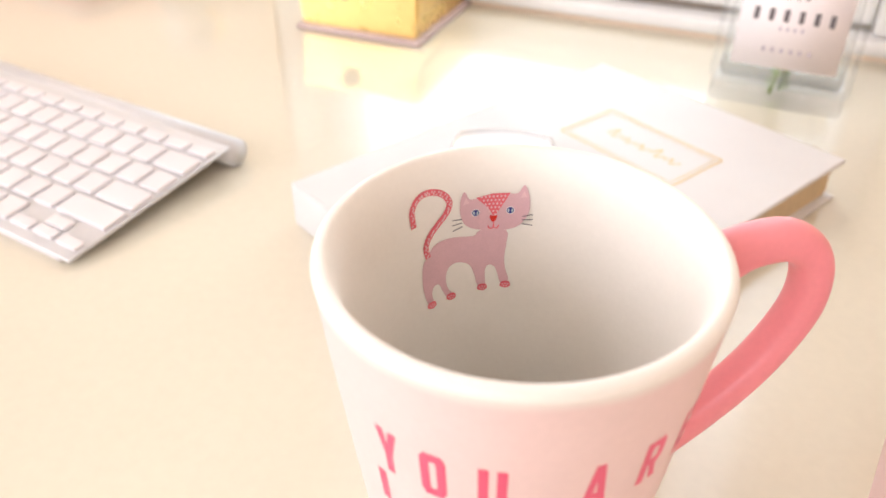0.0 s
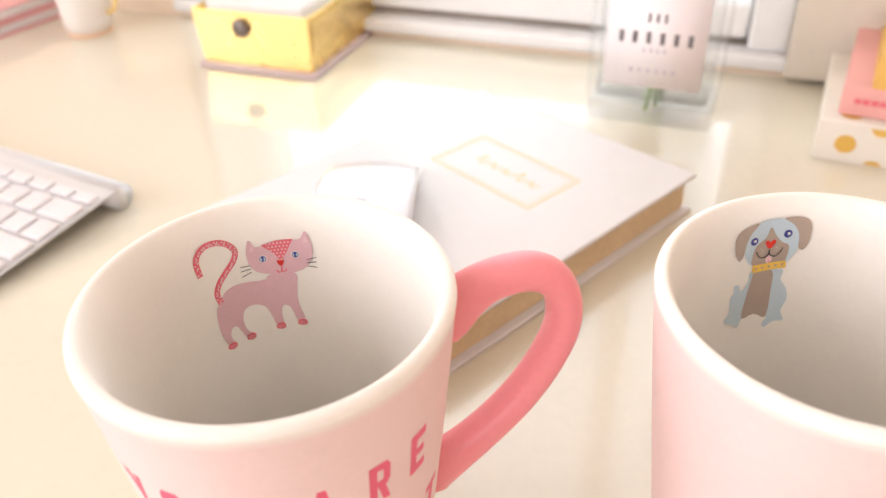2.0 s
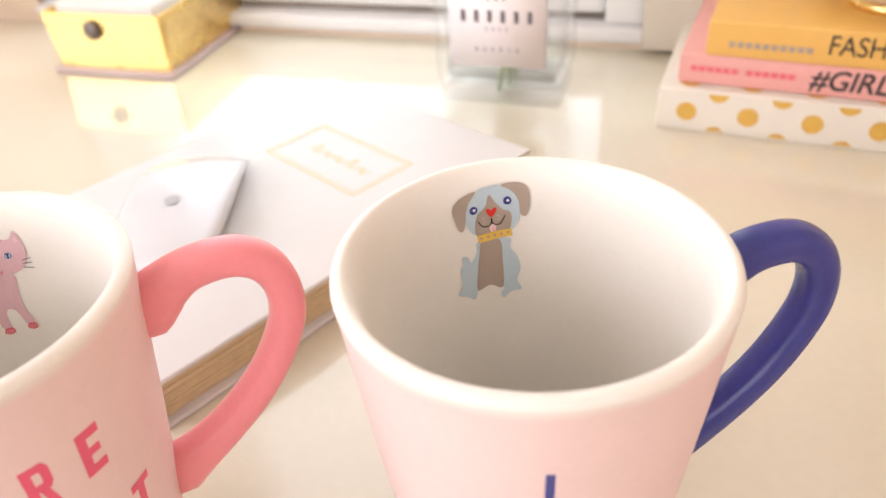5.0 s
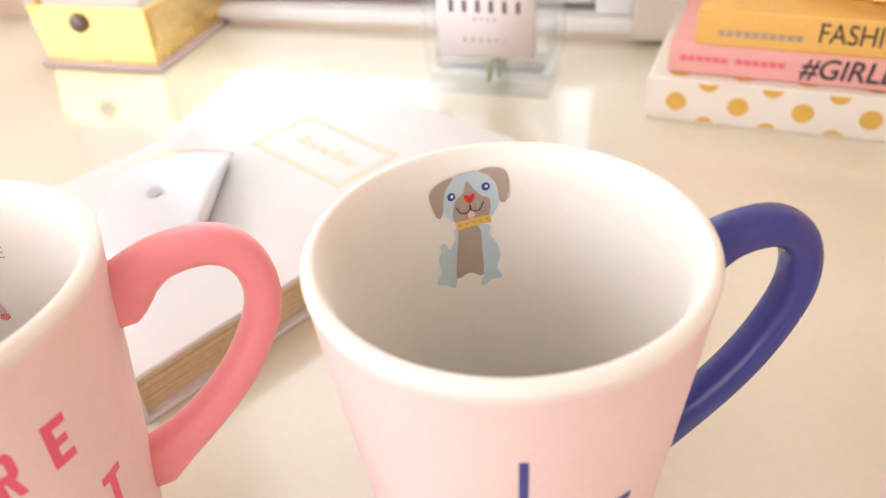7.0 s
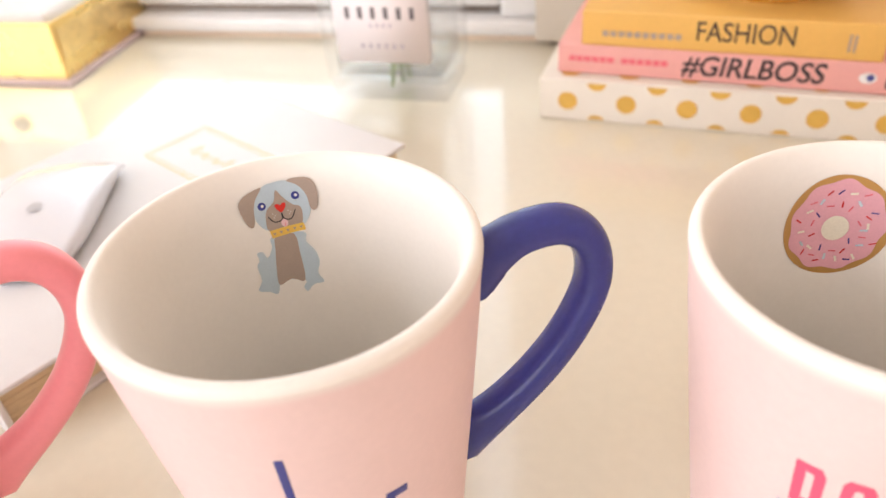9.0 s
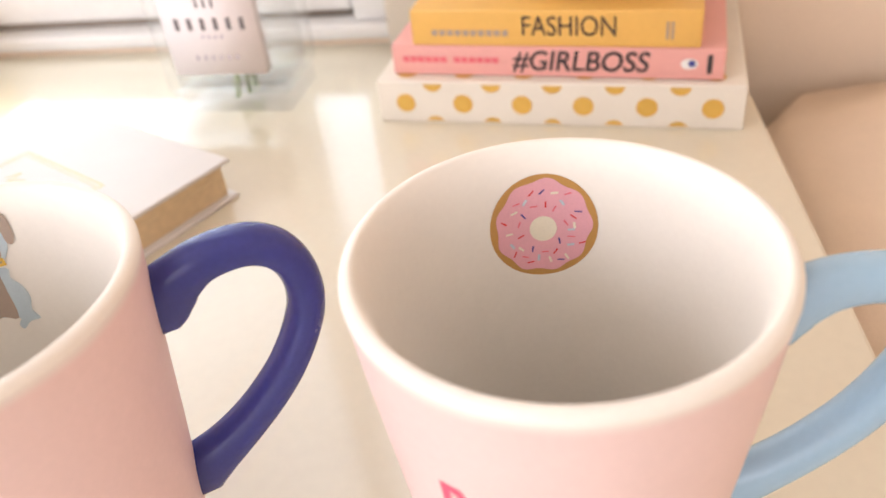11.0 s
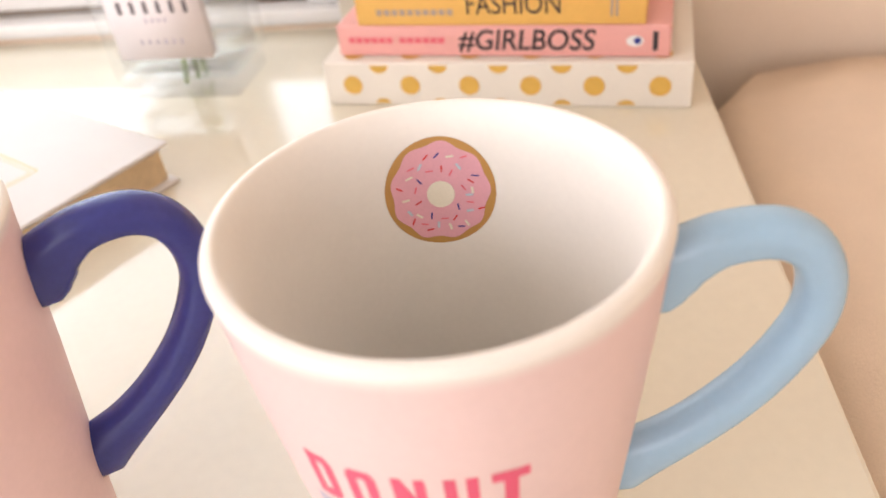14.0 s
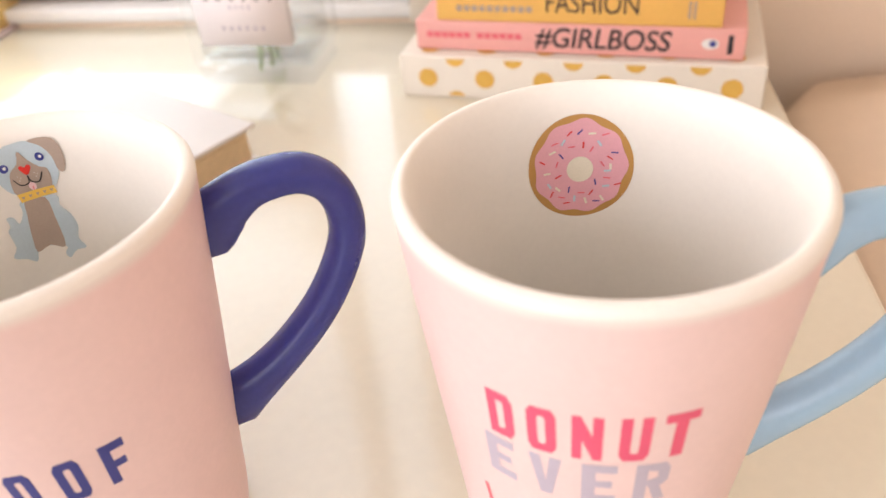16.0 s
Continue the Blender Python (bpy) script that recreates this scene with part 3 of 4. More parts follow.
for x, y in ((-2.3, 15.7), (14.8, 17.0)):
    printed("printed_spot", flat([mm([(x - 0.9, y - 0.9), (x + 1.0, y - 0.6), (x, y + 1.3)])]), INK_ROSE, mug_1, A, Z, True, "rose printed triangle", 0.00048)
# light flecks over the coral areas
flecks = []
for i in range(1, len(tail) - 1):
    x, y = tail[i]
    for s in (-0.00045, 0.00045):
        flecks.append(ellipse(x + s * (1 if i % 2 else 0.4), y + s * 0.6, 0.00030, 0.00034, 6))
for j in range(6):
    for i in range(-4, 5):
        x, y = 0.0059 + i * 0.00115 + (0.0006 if j % 2 else 0), 0.0166 - j * 0.00115
        if abs(x - 0.0060) < 0.0040 - j * 0.00068:
            flecks.append(ellipse(x, y, 0.00032, 0.00036, 6))
for x, y in ((10.4, -12.4), (2.7, -13.0), (-8.2, -14.2), (-15.4, -15.0)):
    for dx, dy in ((-0.9, 0.1), (0.0, 0.3), (0.9, 0.1), (-0.4, -0.5), (0.5, -0.5)):
        flecks.append(ellipse((x + dx) * 0.001, (y + dy) * 0.001, 0.00025, 0.00028, 6))
tagged(printed("printed_flecks", flat(flecks), INK_ROSE, mug_1, A, Z, True, "pale rose flecks over the coral print", 0.00060), kind="stuff")
# fine lines of the face: three whiskers a side, mouth, slit pupils
for side, x, y in ((-1, -3.6, 9.3), (1, 14.6, 9.2)):
    for dy, tilt in ((1.1, 0.05), (0.0, -0.10), (-1.2, -0.30)):
        x1 = x + side * 3.2
        printed("printed_line", flat([mm(band([(x, y + dy), (x1, y + dy + 3.2 * (tilt + (0.22 if side > 0 else 0.02)))], 0.30))]), INK_DARK_GREY, mug_1, A, Z, True, "thin dark printed line", 0.00060)
printed("printed_line", flat([mm(band(spline([(4.3, 7.4), (4.9, 6.5), (5.8, 6.6), (6.05, 7.6), (6.1, 8.6)], 4), 0.34))]), INK_CORAL, mug_1, A, Z, True, "thin coral printed line", 0.00060)
printed("printed_line", flat([mm(band(spline([(6.05, 7.6), (6.3, 6.7), (7.2, 6.6), (7.7, 7.5)], 4), 0.34))]), INK_CORAL, mug_1, A, Z, True, "thin coral printed line", 0.00064)
for x, y in ((0.6, 11.8), (11.0, 12.1)):
    for s_ in (-1, 1):
        printed("printed_spot", flat([ellipse((x + 0.55 * s_) * 0.001, y * 0.001, 0.00028, 0.00062, 12)]), INK_BLUE_GREY, mug_1, A, Z, True, "pale blue printed glint", 0.00066)
lettering(mug_1, "YOUARE", (-131.0, -116.0, -99.5, -71.5, -53.0, -36.3), 0.1103, 0.0158, INK_PINK, 0.0064, "hot pink printed capital letter")
lettering(mug_1, "T", (-23.5,), 0.0785, 0.0155, INK_PINK, 0.0062, "hot pink printed capital letter")
printed("print_bar", flat([[(-0.0014, -0.006), (0.0014, -0.006), (0.0014, 0.006), (-0.0014, 0.006)]]), INK_PINK, mug_1, -136, 0.0860, False, "hot pink printed bar")

# mug 2: blue grey motif inside, navy words outside
A, Z, PRINT_X, PRINT_Y = 94.65, 0.1096, 0.955, 1.045
for o, mat_, lab_, lf in (
        ([(-4.4, 2.3), (5.8, 2.0), (6.0, -1.4), (8.4, -4.7), (9.3, -8.7), (8.1, -12.7), (9.7, -16.0), (6.1, -16.6), (3.3, -18.7), (2.3, -16.9), (3.2, -14.6), (-5.6, -12.8), (-5.9, -14.4), (-7.2, -17.3), (-9.7, -15.7), (-13.4, -14.0), (-11.4, -11.1), (-11.6, -6.0), (-10.4, -4.4), (-10.5, -1.8), (-8.6, -2.0), (-7.5, -4.3), (-5.3, -1.3)], INK_BLUE_GREY, "blue grey printed shape on the inside wall", 0.00020),
        ([(-3.3, 2.1), (2.6, 1.8), (3.3, -4.6), (3.2, -14.6), (-1.3, -13.2), (-5.9, -14.4), (-5.6, -8.8), (-4.4, -2.1)], INK_TAUPE, "taupe printed patch", 0.00028),
        ([(-4.3, 18.4), (-1.0, 19.2), (3.1, 19.3), (6.7, 17.3), (8.9, 13.9), (9.4, 9.2), (8.0, 6.1), (6.2, 4.4), (0.6, 3.6), (-4.8, 4.3), (-7.4, 6.9), (-8.3, 10.3), (-7.3, 14.6)], INK_BLUE_GREY, "blue grey printed shape on the inside wall", 0.00030),
        ([(-0.3, 16.8), (1.6, 14.1), (4.1, 11.5), (6.4, 10.4), (6.5, 6.6), (5.0, 4.3), (-0.3, 3.8), (-4.8, 4.3), (-5.2, 7.6), (-4.2, 11.1), (-1.5, 13.3)], INK_TAUPE, "taupe printed patch", 0.00038),
        ([(-12.4, 14.3), (-10.6, 16.8), (-7.4, 18.0), (-4.3, 18.4), (-6.7, 15.4), (-8.0, 12.1), (-8.5, 8.5), (-9.7, 6.7), (-11.3, 8.7)], INK_TAUPE, "taupe printed patch", 0.00038),
        ([(3.5, 19.2), (6.8, 19.8), (10.5, 19.2), (12.2, 16.5), (12.3, 11.9), (11.1, 9.0), (9.4, 9.8), (8.9, 13.9), (6.7, 17.3)], INK_TAUPE, "taupe printed patch", 0.00038)):
    printed("printed_motif", flat([closed(mm(o), 3)]), mat_, mug_2, A, Z, True, lab_, lf)
printed("printed_band", flat([mm([(-4.8, 4.3), (6.4, 5.2), (6.8, 2.8), (-4.4, 1.7)])]), INK_YELLOW, mug_2, A, Z, True, "yellow printed band", 0.00048)
for i in range(5):
    x, y = -3.4 + i * 2.2, 2.9 + i * 0.22
    printed("printed_spot", flat([mm([(x - 0.6, y + 0.5), (x + 0.6, y + 0.5), (x, y - 0.4)])]), INK_TAUPE, mug_2, A, Z, True, "small brown printed triangle", 0.00056)
for x, y in ((-5.4, 12.7), (5.4, 14.3)):
    printed("printed_spot", flat([ellipse(x * 0.001, y * 0.001, 0.0013, 0.0013, 16)]), INK_NAVY, mug_2, A, Z, True, "navy printed dot", 0.00048)
    printed("printed_spot", flat([ellipse(x * 0.001 + 0.0002, y * 0.001 + 0.0001, 0.0005, 0.0005, 12)]), INK_WHITE, mug_2, A, Z, True, "white printed dot", 0.00056)
printed("printed_spot", flat([closed(mm([(-1.5, 12.2), (-0.6, 12.5), (0.2, 11.9), (1.0, 12.6), (1.9, 12.3), (1.6, 11.0), (0.2, 9.6), (-1.1, 10.9)]), 3)]), INK_RED, mug_2, A, Z, True, "red printed spot", 0.00056)
printed("printed_band", flat([band(spline(mm([(-4.2, 9.0), (-2.6, 6.9), (-0.2, 7.2), (0.2, 9.4)]), 5), 0.00036)]), INK_BLACK, mug_2, A, Z, True, "thin dark printed line", 0.00056)
printed("printed_band", flat([band(spline(mm([(0.2, 9.4), (0.8, 7.4), (3.0, 7.2), (4.6, 9.8)]), 5), 0.00036)]), INK_BLACK, mug_2, A, Z, True, "thin dark printed line", 0.00060)
printed("printed_spot", flat([ellipse(0.0005, 0.0060, 0.0011, 0.0013, 16)]), INK_ROSE, mug_2, A, Z, True, "rose printed oval", 0.00052)
printed("printed_spot", flat([ellipse(0.00062, 0.0055, 0.00012, 0.0007, 10)]), INK_CORAL, mug_2, A, Z, True, "thin rose printed line", 0.00058)
tagged(printed("printed_flecks", flat([ellipse(x * 0.001, y * 0.001, 0.00014, 0.00014, 6) for x, y in ((-2.6, 9.6), (-1.9, 9.0), (-2.4, 8.3), (2.4, 9.9), (3.1, 9.4), (2.6, 8.7))]), INK_WHITE, mug_2, A, Z, True, "tiny pale printed specks", 0.00058), kind="stuff")
lettering(mug_2, "I", (-97.3,), 0.1120, 0.0165, INK_NAVY, 0.0060, "navy printed capital letter")
lettering(mug_2, "WOOF", (-114.5, -93.8, -79.8, -66.0), 0.0872, 0.0152, INK_NAVY, 0.0060, "navy printed capital letter")

# mug 3: iced ring inside, pink and lavender words outside
A, Z, PRINT_X, PRINT_Y = 76.1, 0.1117, 1.0, 0.935
wavy = lambda r, w, n, ph: [((r + w * math.sin(n * a + ph) + 0.3 * w * math.sin(2 * a)) * math.cos(a), (r * 0.97 + w * math.sin(n * a + ph)) * math.sin(a)) for a in (2 * math.pi * i / 120 for i in range(120))]
printed("printed_disc", flat([ellipse(0, 0, 0.0155, 0.0173, 72)]), INK_DOUGH, mug_3, A, Z, True, "caramel brown printed disc on the inside wall", 0.00020)
icing = [((0.0136 + 0.00045 * math.sin(9 * a + 1.2) + 0.00018 * math.sin(4 * a)) * math.cos(a), (0.0155 + 0.0005 * math.sin(9 * a + 1.2) + 0.0002 * math.sin(5 * a)) * math.sin(a)) for a in (2 * math.pi * i / 144 for i in range(144))]
printed("printed_ring", flat([icing]), INK_ICING, mug_3, A, Z, True, "pink printed wavy disc", 0.00032)
printed("printed_spot", flat([ellipse(0, -0.0008, 0.0039, 0.0043, 32)]), INK_CREAM, mug_3, A, Z, True, "cream printed centre", 0.00046)
# sprinkles by colour: offset from the hole in millimetres, and slant in degrees
SPRINKLES = (
    (INK_RED, "red printed sprinkle", ((-11.2, 3.6, -40), (-6.5, -1.9, 25), (-3.0, 12.2, 45), (0.9, 8.1, 88), (8.6, 3.8, -35), (11.2, -4.9, 20), (-8.6, -7.7, 65), (-4.1, -11.3, 5), (3.4, -8.1, 55))),
    (INK_CORAL, "coral printed sprinkle", ((-2.4, 7.7, 2), (-7.3, 9.2, 18), (6.5, 1.7, -55), (3.3, 6.6, 60), (-6.8, 2.3, 70), (7.1, 11.5, 20), (8.0, -3.0, -4), (-5.6, -9.2, -18), (0.4, -8.1, -4))),
    (INK_NAVY, "navy printed sprinkle", ((-0.1, 12.4, 45), (-5.5, 4.9, -55), (9.9, 5.6, -2), (-3.3, -6.8, 82), (4.6, -4.5, -80), (5.0, -11.1, 0))),
    (INK_CREAM, "cream printed sprinkle", ((3.4, 11.8, 3), (-8.1, 6.4, 20), (-9.9, -0.4, 2), (-6.7, -6.2, -45), (8.9, 0.9, -85), (6.7, -10.0, -60), (1.8, -10.9, -75))),
    (INK_BLUE_GREY, "pale blue printed sprinkle", ((-4.9, 9.4, 60), (5.5, 8.5, -60), (8.0, -0.6, 5), (7.8, -5.8, 10), (-9.3, -4.7, -60), (-1.6, -10.0, 85))),
)
for ink_, lab_, spots in SPRINKLES:
    for x, y, turn in spots:
        c, s_ = 0.00105 * math.cos(radians(turn)), 0.00105 * math.sin(radians(turn))
        printed("sprinkle", flat([band([(x * 0.001 - c, y * 0.001 - 0.0008 - s_), (x * 0.001 + c, y * 0.001 - 0.0008 + s_)], 0.00045 if ink_ not in (INK_CREAM, INK_BLUE_GREY) else 0.0007)]), ink_, mug_3, A, Z, True, lab_, 0.00046)
lettering(mug_3, "DONUT", (-140.3, -128.0, -115.6, -103.0, -91.0), 0.1040, 0.0156, INK_PINK, 0.0067, "hot pink printed capital letter")
lettering(mug_3, "EVER", (-142.5, -127.5, -111.8, -96.5), 0.0865, 0.0152, INK_LAVENDER, 0.0078, "grey lavender printed capital letter")
printed("print_bar", flat([[(-0.0008, -0.005), (0.0008, -0.005), (-0.0002, 0.005), (-0.0016, 0.005)]]), INK_CORAL, mug_3, -151, 0.0560, False, "coral red printed bar")


# ---- notebook with mouse ----
NB = pose(-0.0700, 0.3500, 0, 0, 0, 40.3)      # x along the long side, y towards the back left
notebook = thing("notebook", NB, "thick white notebook with cream page edges lying on the desk", "notebook")
NBL, NBW, NBH = 0.2495, 0.178, 0.0262
part("cover", box(0, NBL, -NBW, 0, NBH - 0.0026, NBH, 0.0011), COVER_WHITE, notebook, "white leatherette front cover")
part("back_cover", box(0, NBL, -NBW, 0, 0.0, 0.0026, 0.0011), COVER_WHITE, notebook)
part("spine", box(-0.0022, 0.0008, -NBW, 0, 0.0, NBH, 0.001), COVER_WHITE, notebook)
pg = bmesh.new()
for i in range(18):
    z0 = 0.0028 + i * (NBH - 0.0056) / 18
    o = random.uniform(0, 0.0009)
    box(0.001, NBL - 0.004 - o, -NBW + 0.004 + o, -0.004 - o, z0, z0 + (NBH - 0.0056) / 18 - 0.00012, bm=pg)
tagged(part("page_block", pg, PAGES, notebook, "cream block of paper pages", smooth=False), kind="stuff")
LC = NB.inverted() @ Vector((0.1223, 0.3912, 0))
lw, lh = 0.0408, 0.0223
frame_lines = []
for g, w in ((0.0, 0.0011), (0.0028, 0.0006)):
    a, b = lw - g, lh - g
    frame_lines += [band([(-a, -b), (a, -b)], w), band([(-a, b), (a, b)], w), band([(-a, -b), (-a, b)], w), band([(a, -b), (a, b)], w)]
gold = part("gold_frame", flat(frame_lines), FOIL, notebook, "gold foil double frame stamped on the cover")
gold.matrix_basis = Matrix.Translation((LC.x, LC.y, NBH + 0.00025)) @ Matrix.Rotation(radians(-91.6), 4, "Z")
strokes = []
for k in range(5):
    x = -0.022 + k * 0.0105
    strokes.append(band(spline([(x, -0.003), (x + 0.003, 0.006 if k in (0, 3) else 0.002), (x + 0.005, -0.004), (x + 0.009, 0.0015)], 4), 0.0011))
script = part("gold_script", flat(strokes), FOIL, notebook, "gold foil script line on the cover")
script.matrix_basis = Matrix.Translation((LC.x, LC.y, NBH + 0.00025)) @ Matrix.Rotation(radians(-91.6), 4, "Z")


def mouse_shell(scale, z_lift):
    bm = bmesh.new()
    nu, nv = 28, 20
    grid = []
    for i in range(nu + 1):
        row = []
        u = -1 + 2 * i / nu
        for j in range(nv + 1):
            v = -1 + 2 * j / nv
            # square mapped to a rounded rectangle, crowned along its length
            k = math.sqrt(max(0.0, 1 - 0.17 * v * v))
            l = math.sqrt(max(0.0, 1 - 0.12 * u * u))
            if u < 0:
                l = math.sqrt(max(0.0, 1 - 0.62 * u ** 4))
            x, y = u * k * 0.0565 * scale / 0.97, v * l * 0.0285 * scale / 0.97
            edge = max(abs(u), abs(v))
            z = 0.0195 * (1 - 0.62 * (u * 0.98) ** 2) * (1 - 0.10 * v * v) - 0.002 * max(0, edge - 0.9) * 10
            row.append(bm.verts.new((x, y, max(0.004, z) + z_lift)))
        grid.append(row)
    for i in range(nu):
        for j in range(nv):
            bm.faces.new((grid[i][j], grid[i + 1][j], grid[i + 1][j + 1], grid[i][j + 1]))
    ring = [e for e in bm.edges if e.is_boundary]
    r = bmesh.ops.extrude_edge_only(bm, edges=ring)
    for v in r["geom"]:
        if isinstance(v, bmesh.types.BMVert):
            v.co = Vector((v.co.x * 0.93, v.co.y * 0.86, 0.002))
    bmesh.ops.recalc_face_normals(bm, faces=bm.faces)
    return bm


mouse = thing("computer_mouse", pose(0.0402, 0.3432, NBH, 0, 0, 84.3) @ Matrix.Scale(0.934, 4), "glossy white low computer mouse resting on the notebook", "mouse")
part("shell", mouse_shell(1.035, 0.0), MOUSE_WHITE, mouse)
part("logo", flat([ellipse(0, 0, 0.0048, 0.0042)]), MOUSE_GREY, mouse, "small grey round mark").matrix_basis = pose(-0.012, 0, 0.01955, 0, -2.0)
part("base", box(-0.05, 0.05, -0.022, 0.022, 0.0, 0.003, 0.001), ALUMINIUM, mouse)

# ---- keyboard ----
KB = pose(-0.1795, 0.3055, 0.0, 0, 0, -30.9)      # x right, y back; origin at the front right corner
keyboard = thing("keyboard", KB, "slim aluminium keyboard with white keys on the desk", "keyboard")
KB_TILT = 5.0
plate = part("plate", box(-0.2785, 0, 0.0, 0.120, -0.0022, 0.0, 0.0008), ALUMINIUM, keyboard, "brushed aluminium top plate")
plate.matrix_basis = pose(0, 0, 0.0055, KB_TILT)
cyl = bmesh.new()
bmesh.ops.create_cone(cyl, cap_ends=True, segments=40, radius1=0.0088, radius2=0.0088, depth=0.2785)
bmesh.ops.bevel(cyl, geom=[e for e in cyl.edges if abs(e.verts[0].co.z - e.verts[1].co.z) < 1e-5], offset=0.0008, segments=2, affect="EDGES")
part("battery_tube", cyl, ALUMINIUM, keyboard, "aluminium battery tube").matrix_basis = pose(-0.13925, 0.1235, 0.0088, 0, 90, 0)
foot = part("foot", box(-0.268, -0.010, 0.001, 0.006, 0.0, 0.0036, 0.001), KEY_WHITE, keyboard)
P = 0.0190
key_meshes = {}


def key(x0, x1, y0, y1):
    w, h = round(x1 - x0, 4), round(y1 - y0, 4)
    if (w, h) not in key_meshes:
        bm = box(-w / 2, w / 2, -h / 2, h / 2, 0.0, 0.0024, 0.0007, 1)
        me = bpy.data.meshes.new("key")
        bm.to_mesh(me)
        bm.free()
        me.materials.append(KEY_WHITE)
        key_meshes[(w, h)] = me
    shared("key", key_meshes[(w, h)], keyboard, pose(0, 0, 0.0055, KB_TILT) @ pose((x0 + x1) / 2, (y0 + y1) / 2, 0.0))


rows = [[1, 1, 1, 1.25, 5, 1.25, 1], [2.25] + [1] * 10 + [2.25], [1.75] + [1] * 11 + [1.75], [1.5] + [1] * 12 + [1], [1] * 13 + [1.5]]
gap = 0.0032
for n, row in enumerate(rows):
    x = -0.2755 - 0.0005
    y = 0.0062 + n * P
    for w in row:
        key(x + gap / 2, x + w * P - gap / 2, y, y + P - gap)
        x += w * P
    if n == 0:
        key(x + gap / 2, x + P - gap / 2, y, y + 0.0070)
        key(x + P + gap / 2, x + 2 * P - gap / 2, y, y + 0.0070)
        key(x + P + gap / 2, x + 2 * P - gap / 2, y + 0.0085, y + P - gap)
        key(x + 2 * P + gap / 2, x + 3 * P - gap / 2, y, y + 0.0070)
for i in range(14):
    w = 14.5 / 14 * P
    key(-0.276 + i * w + gap / 2, -0.276 + (i + 1) * w - gap / 2, 0.0062 + 5 * P, 0.0062 + 5 * P + 0.0085)

# ---- gold box on its tray ----
TR = pose(-0.1135, 0.6485, 0, 0, 0, -22.9) @ Matrix.Scale(0.945, 4)
tray = thing("tray", TR, "thin pale pink tray under the gold box", "tray")
part("tray_plate", box(-0.004, 0.118, -0.002, 0.150, 0.0, 0.0045, 0.0018), TRAY, tray)
gbox = thing("gold_box", TR @ pose(0, 0.004, 0.0045), "open gold metal box with dark knob holding white paper", "box")


def flared(x0, x1, y0, y1, z0, z1, f, wall, name, mat, label=""):
    bm = bmesh.new()
    def ring(g, z, s):
        return [bm.verts.new(c) for c in ((x0 - g + s, y0 - g + s, z), (x1 + g - s, y0 - g + s, z), (x1 + g - s, y1 + g - s, z), (x0 - g + s, y1 + g - s, z))]
    rs = [ring(0, z0, 0), ring(f, z1, 0), ring(f, z1, wall), ring(0, z0 + wall, wall)]
    for a, b in zip(rs, rs[1:]):
        for i in range(4):
            bm.faces.new((a[i], a[(i + 1) % 4], b[(i + 1) % 4], b[i]))
    bm.faces.new(rs[0][::-1])
    bm.faces.new(rs[-1])
    bmesh.ops.bevel(bm, geom=[e for e in bm.edges if e.calc_length() > 0.003], offset=0.0008, segments=2, affect="EDGES")
    return part(name, bm, mat, gbox, label, smooth=False)


flared(0.0, 0.112, 0.0, 0.140, 0.0, 0.050, 0.003, 0.0022, "body", GOLD)
part("side_panel", box(0.1126, 0.1131, 0.003, 0.136, 0.020, 0.047, 0.0001), GOLD_HAMMERED, gbox, "hammered gold panel on the side").matrix_basis = pose(0, 0, 0.0035, 0, 3.4, 0)
knob = lathe([(0.0, 0.006), (0.005, 0.0055), (0.0078, 0.0035), (0.0085, 0.0012), (0.0078, 0.0), (0.0, 0.0)], 32)
part("knob", knob, PEWTER, gbox, "dark pewter round knob").matrix_basis = pose(0.047, -0.0022, 0.036, 90 + 3.4, 0, 0)
part("paper_block", box(0.006, 0.106, 0.006, 0.134, 0.003, 0.056, 0.004), PAPER, gbox, "white block of paper inside the box")

# ---- cup and pink boards at the back of the desk ----
cup = thing("cup", pose(-0.2458, 0.7547, 0) @ Matrix.Scale(0.955, 4), "small white cup with a peach foot and gold handle", "cup")
part("body", lathe([(0.0, 0.004), (0.021, 0.004), (0.0235, 0.010), (0.026, 0.06), (0.0245, 0.061), (0.022, 0.012), (0.0, 0.010)], 48), MUG_RIM, cup)
part("foot", lathe([(0.0, 0.0), (0.0215, 0.0), (0.0225, 0.002), (0.0215, 0.0045), (0.0, 0.0045)], 48), PEACH, cup, "peach coloured foot")
hp = [Vector((0.022 + 0.014 * math.sin(a), 0, 0.036 - 0.016 * math.cos(a))) for a in (radians(d) for d in range(0, 181, 15))]
part("handle", tube(hp, [(0.0022, 0.0022)] * len(hp), 10), GOLD, cup, "thin gold handle").rotation_euler = (0, 0, radians(-10))
for k, (z, lab_) in enumerate(((0.0, "blush pink card folder lying under another"), (0.0135, "blush pink card folder lying on another"))):
    f = thing("folder", pose(-0.3364, 0.7354, z, 0, 0, 57.7 + k * 1.2), lab_, "folder", "folders stacked on the desk")
    part("cover", box(0, 0.20, 0.0, 0.28, 0.0105, 0.0125, 0.0006), PINK_BOARD, f)
    part("back_cover", box(0, 0.20, 0.0, 0.28, 0.0, 0.002, 0.0006), PINK_BOARD, f)
    part("page_block", box(0.002, 0.197, 0.003, 0.277, 0.002, 0.0105), PAPER, f, "grey white sheets")

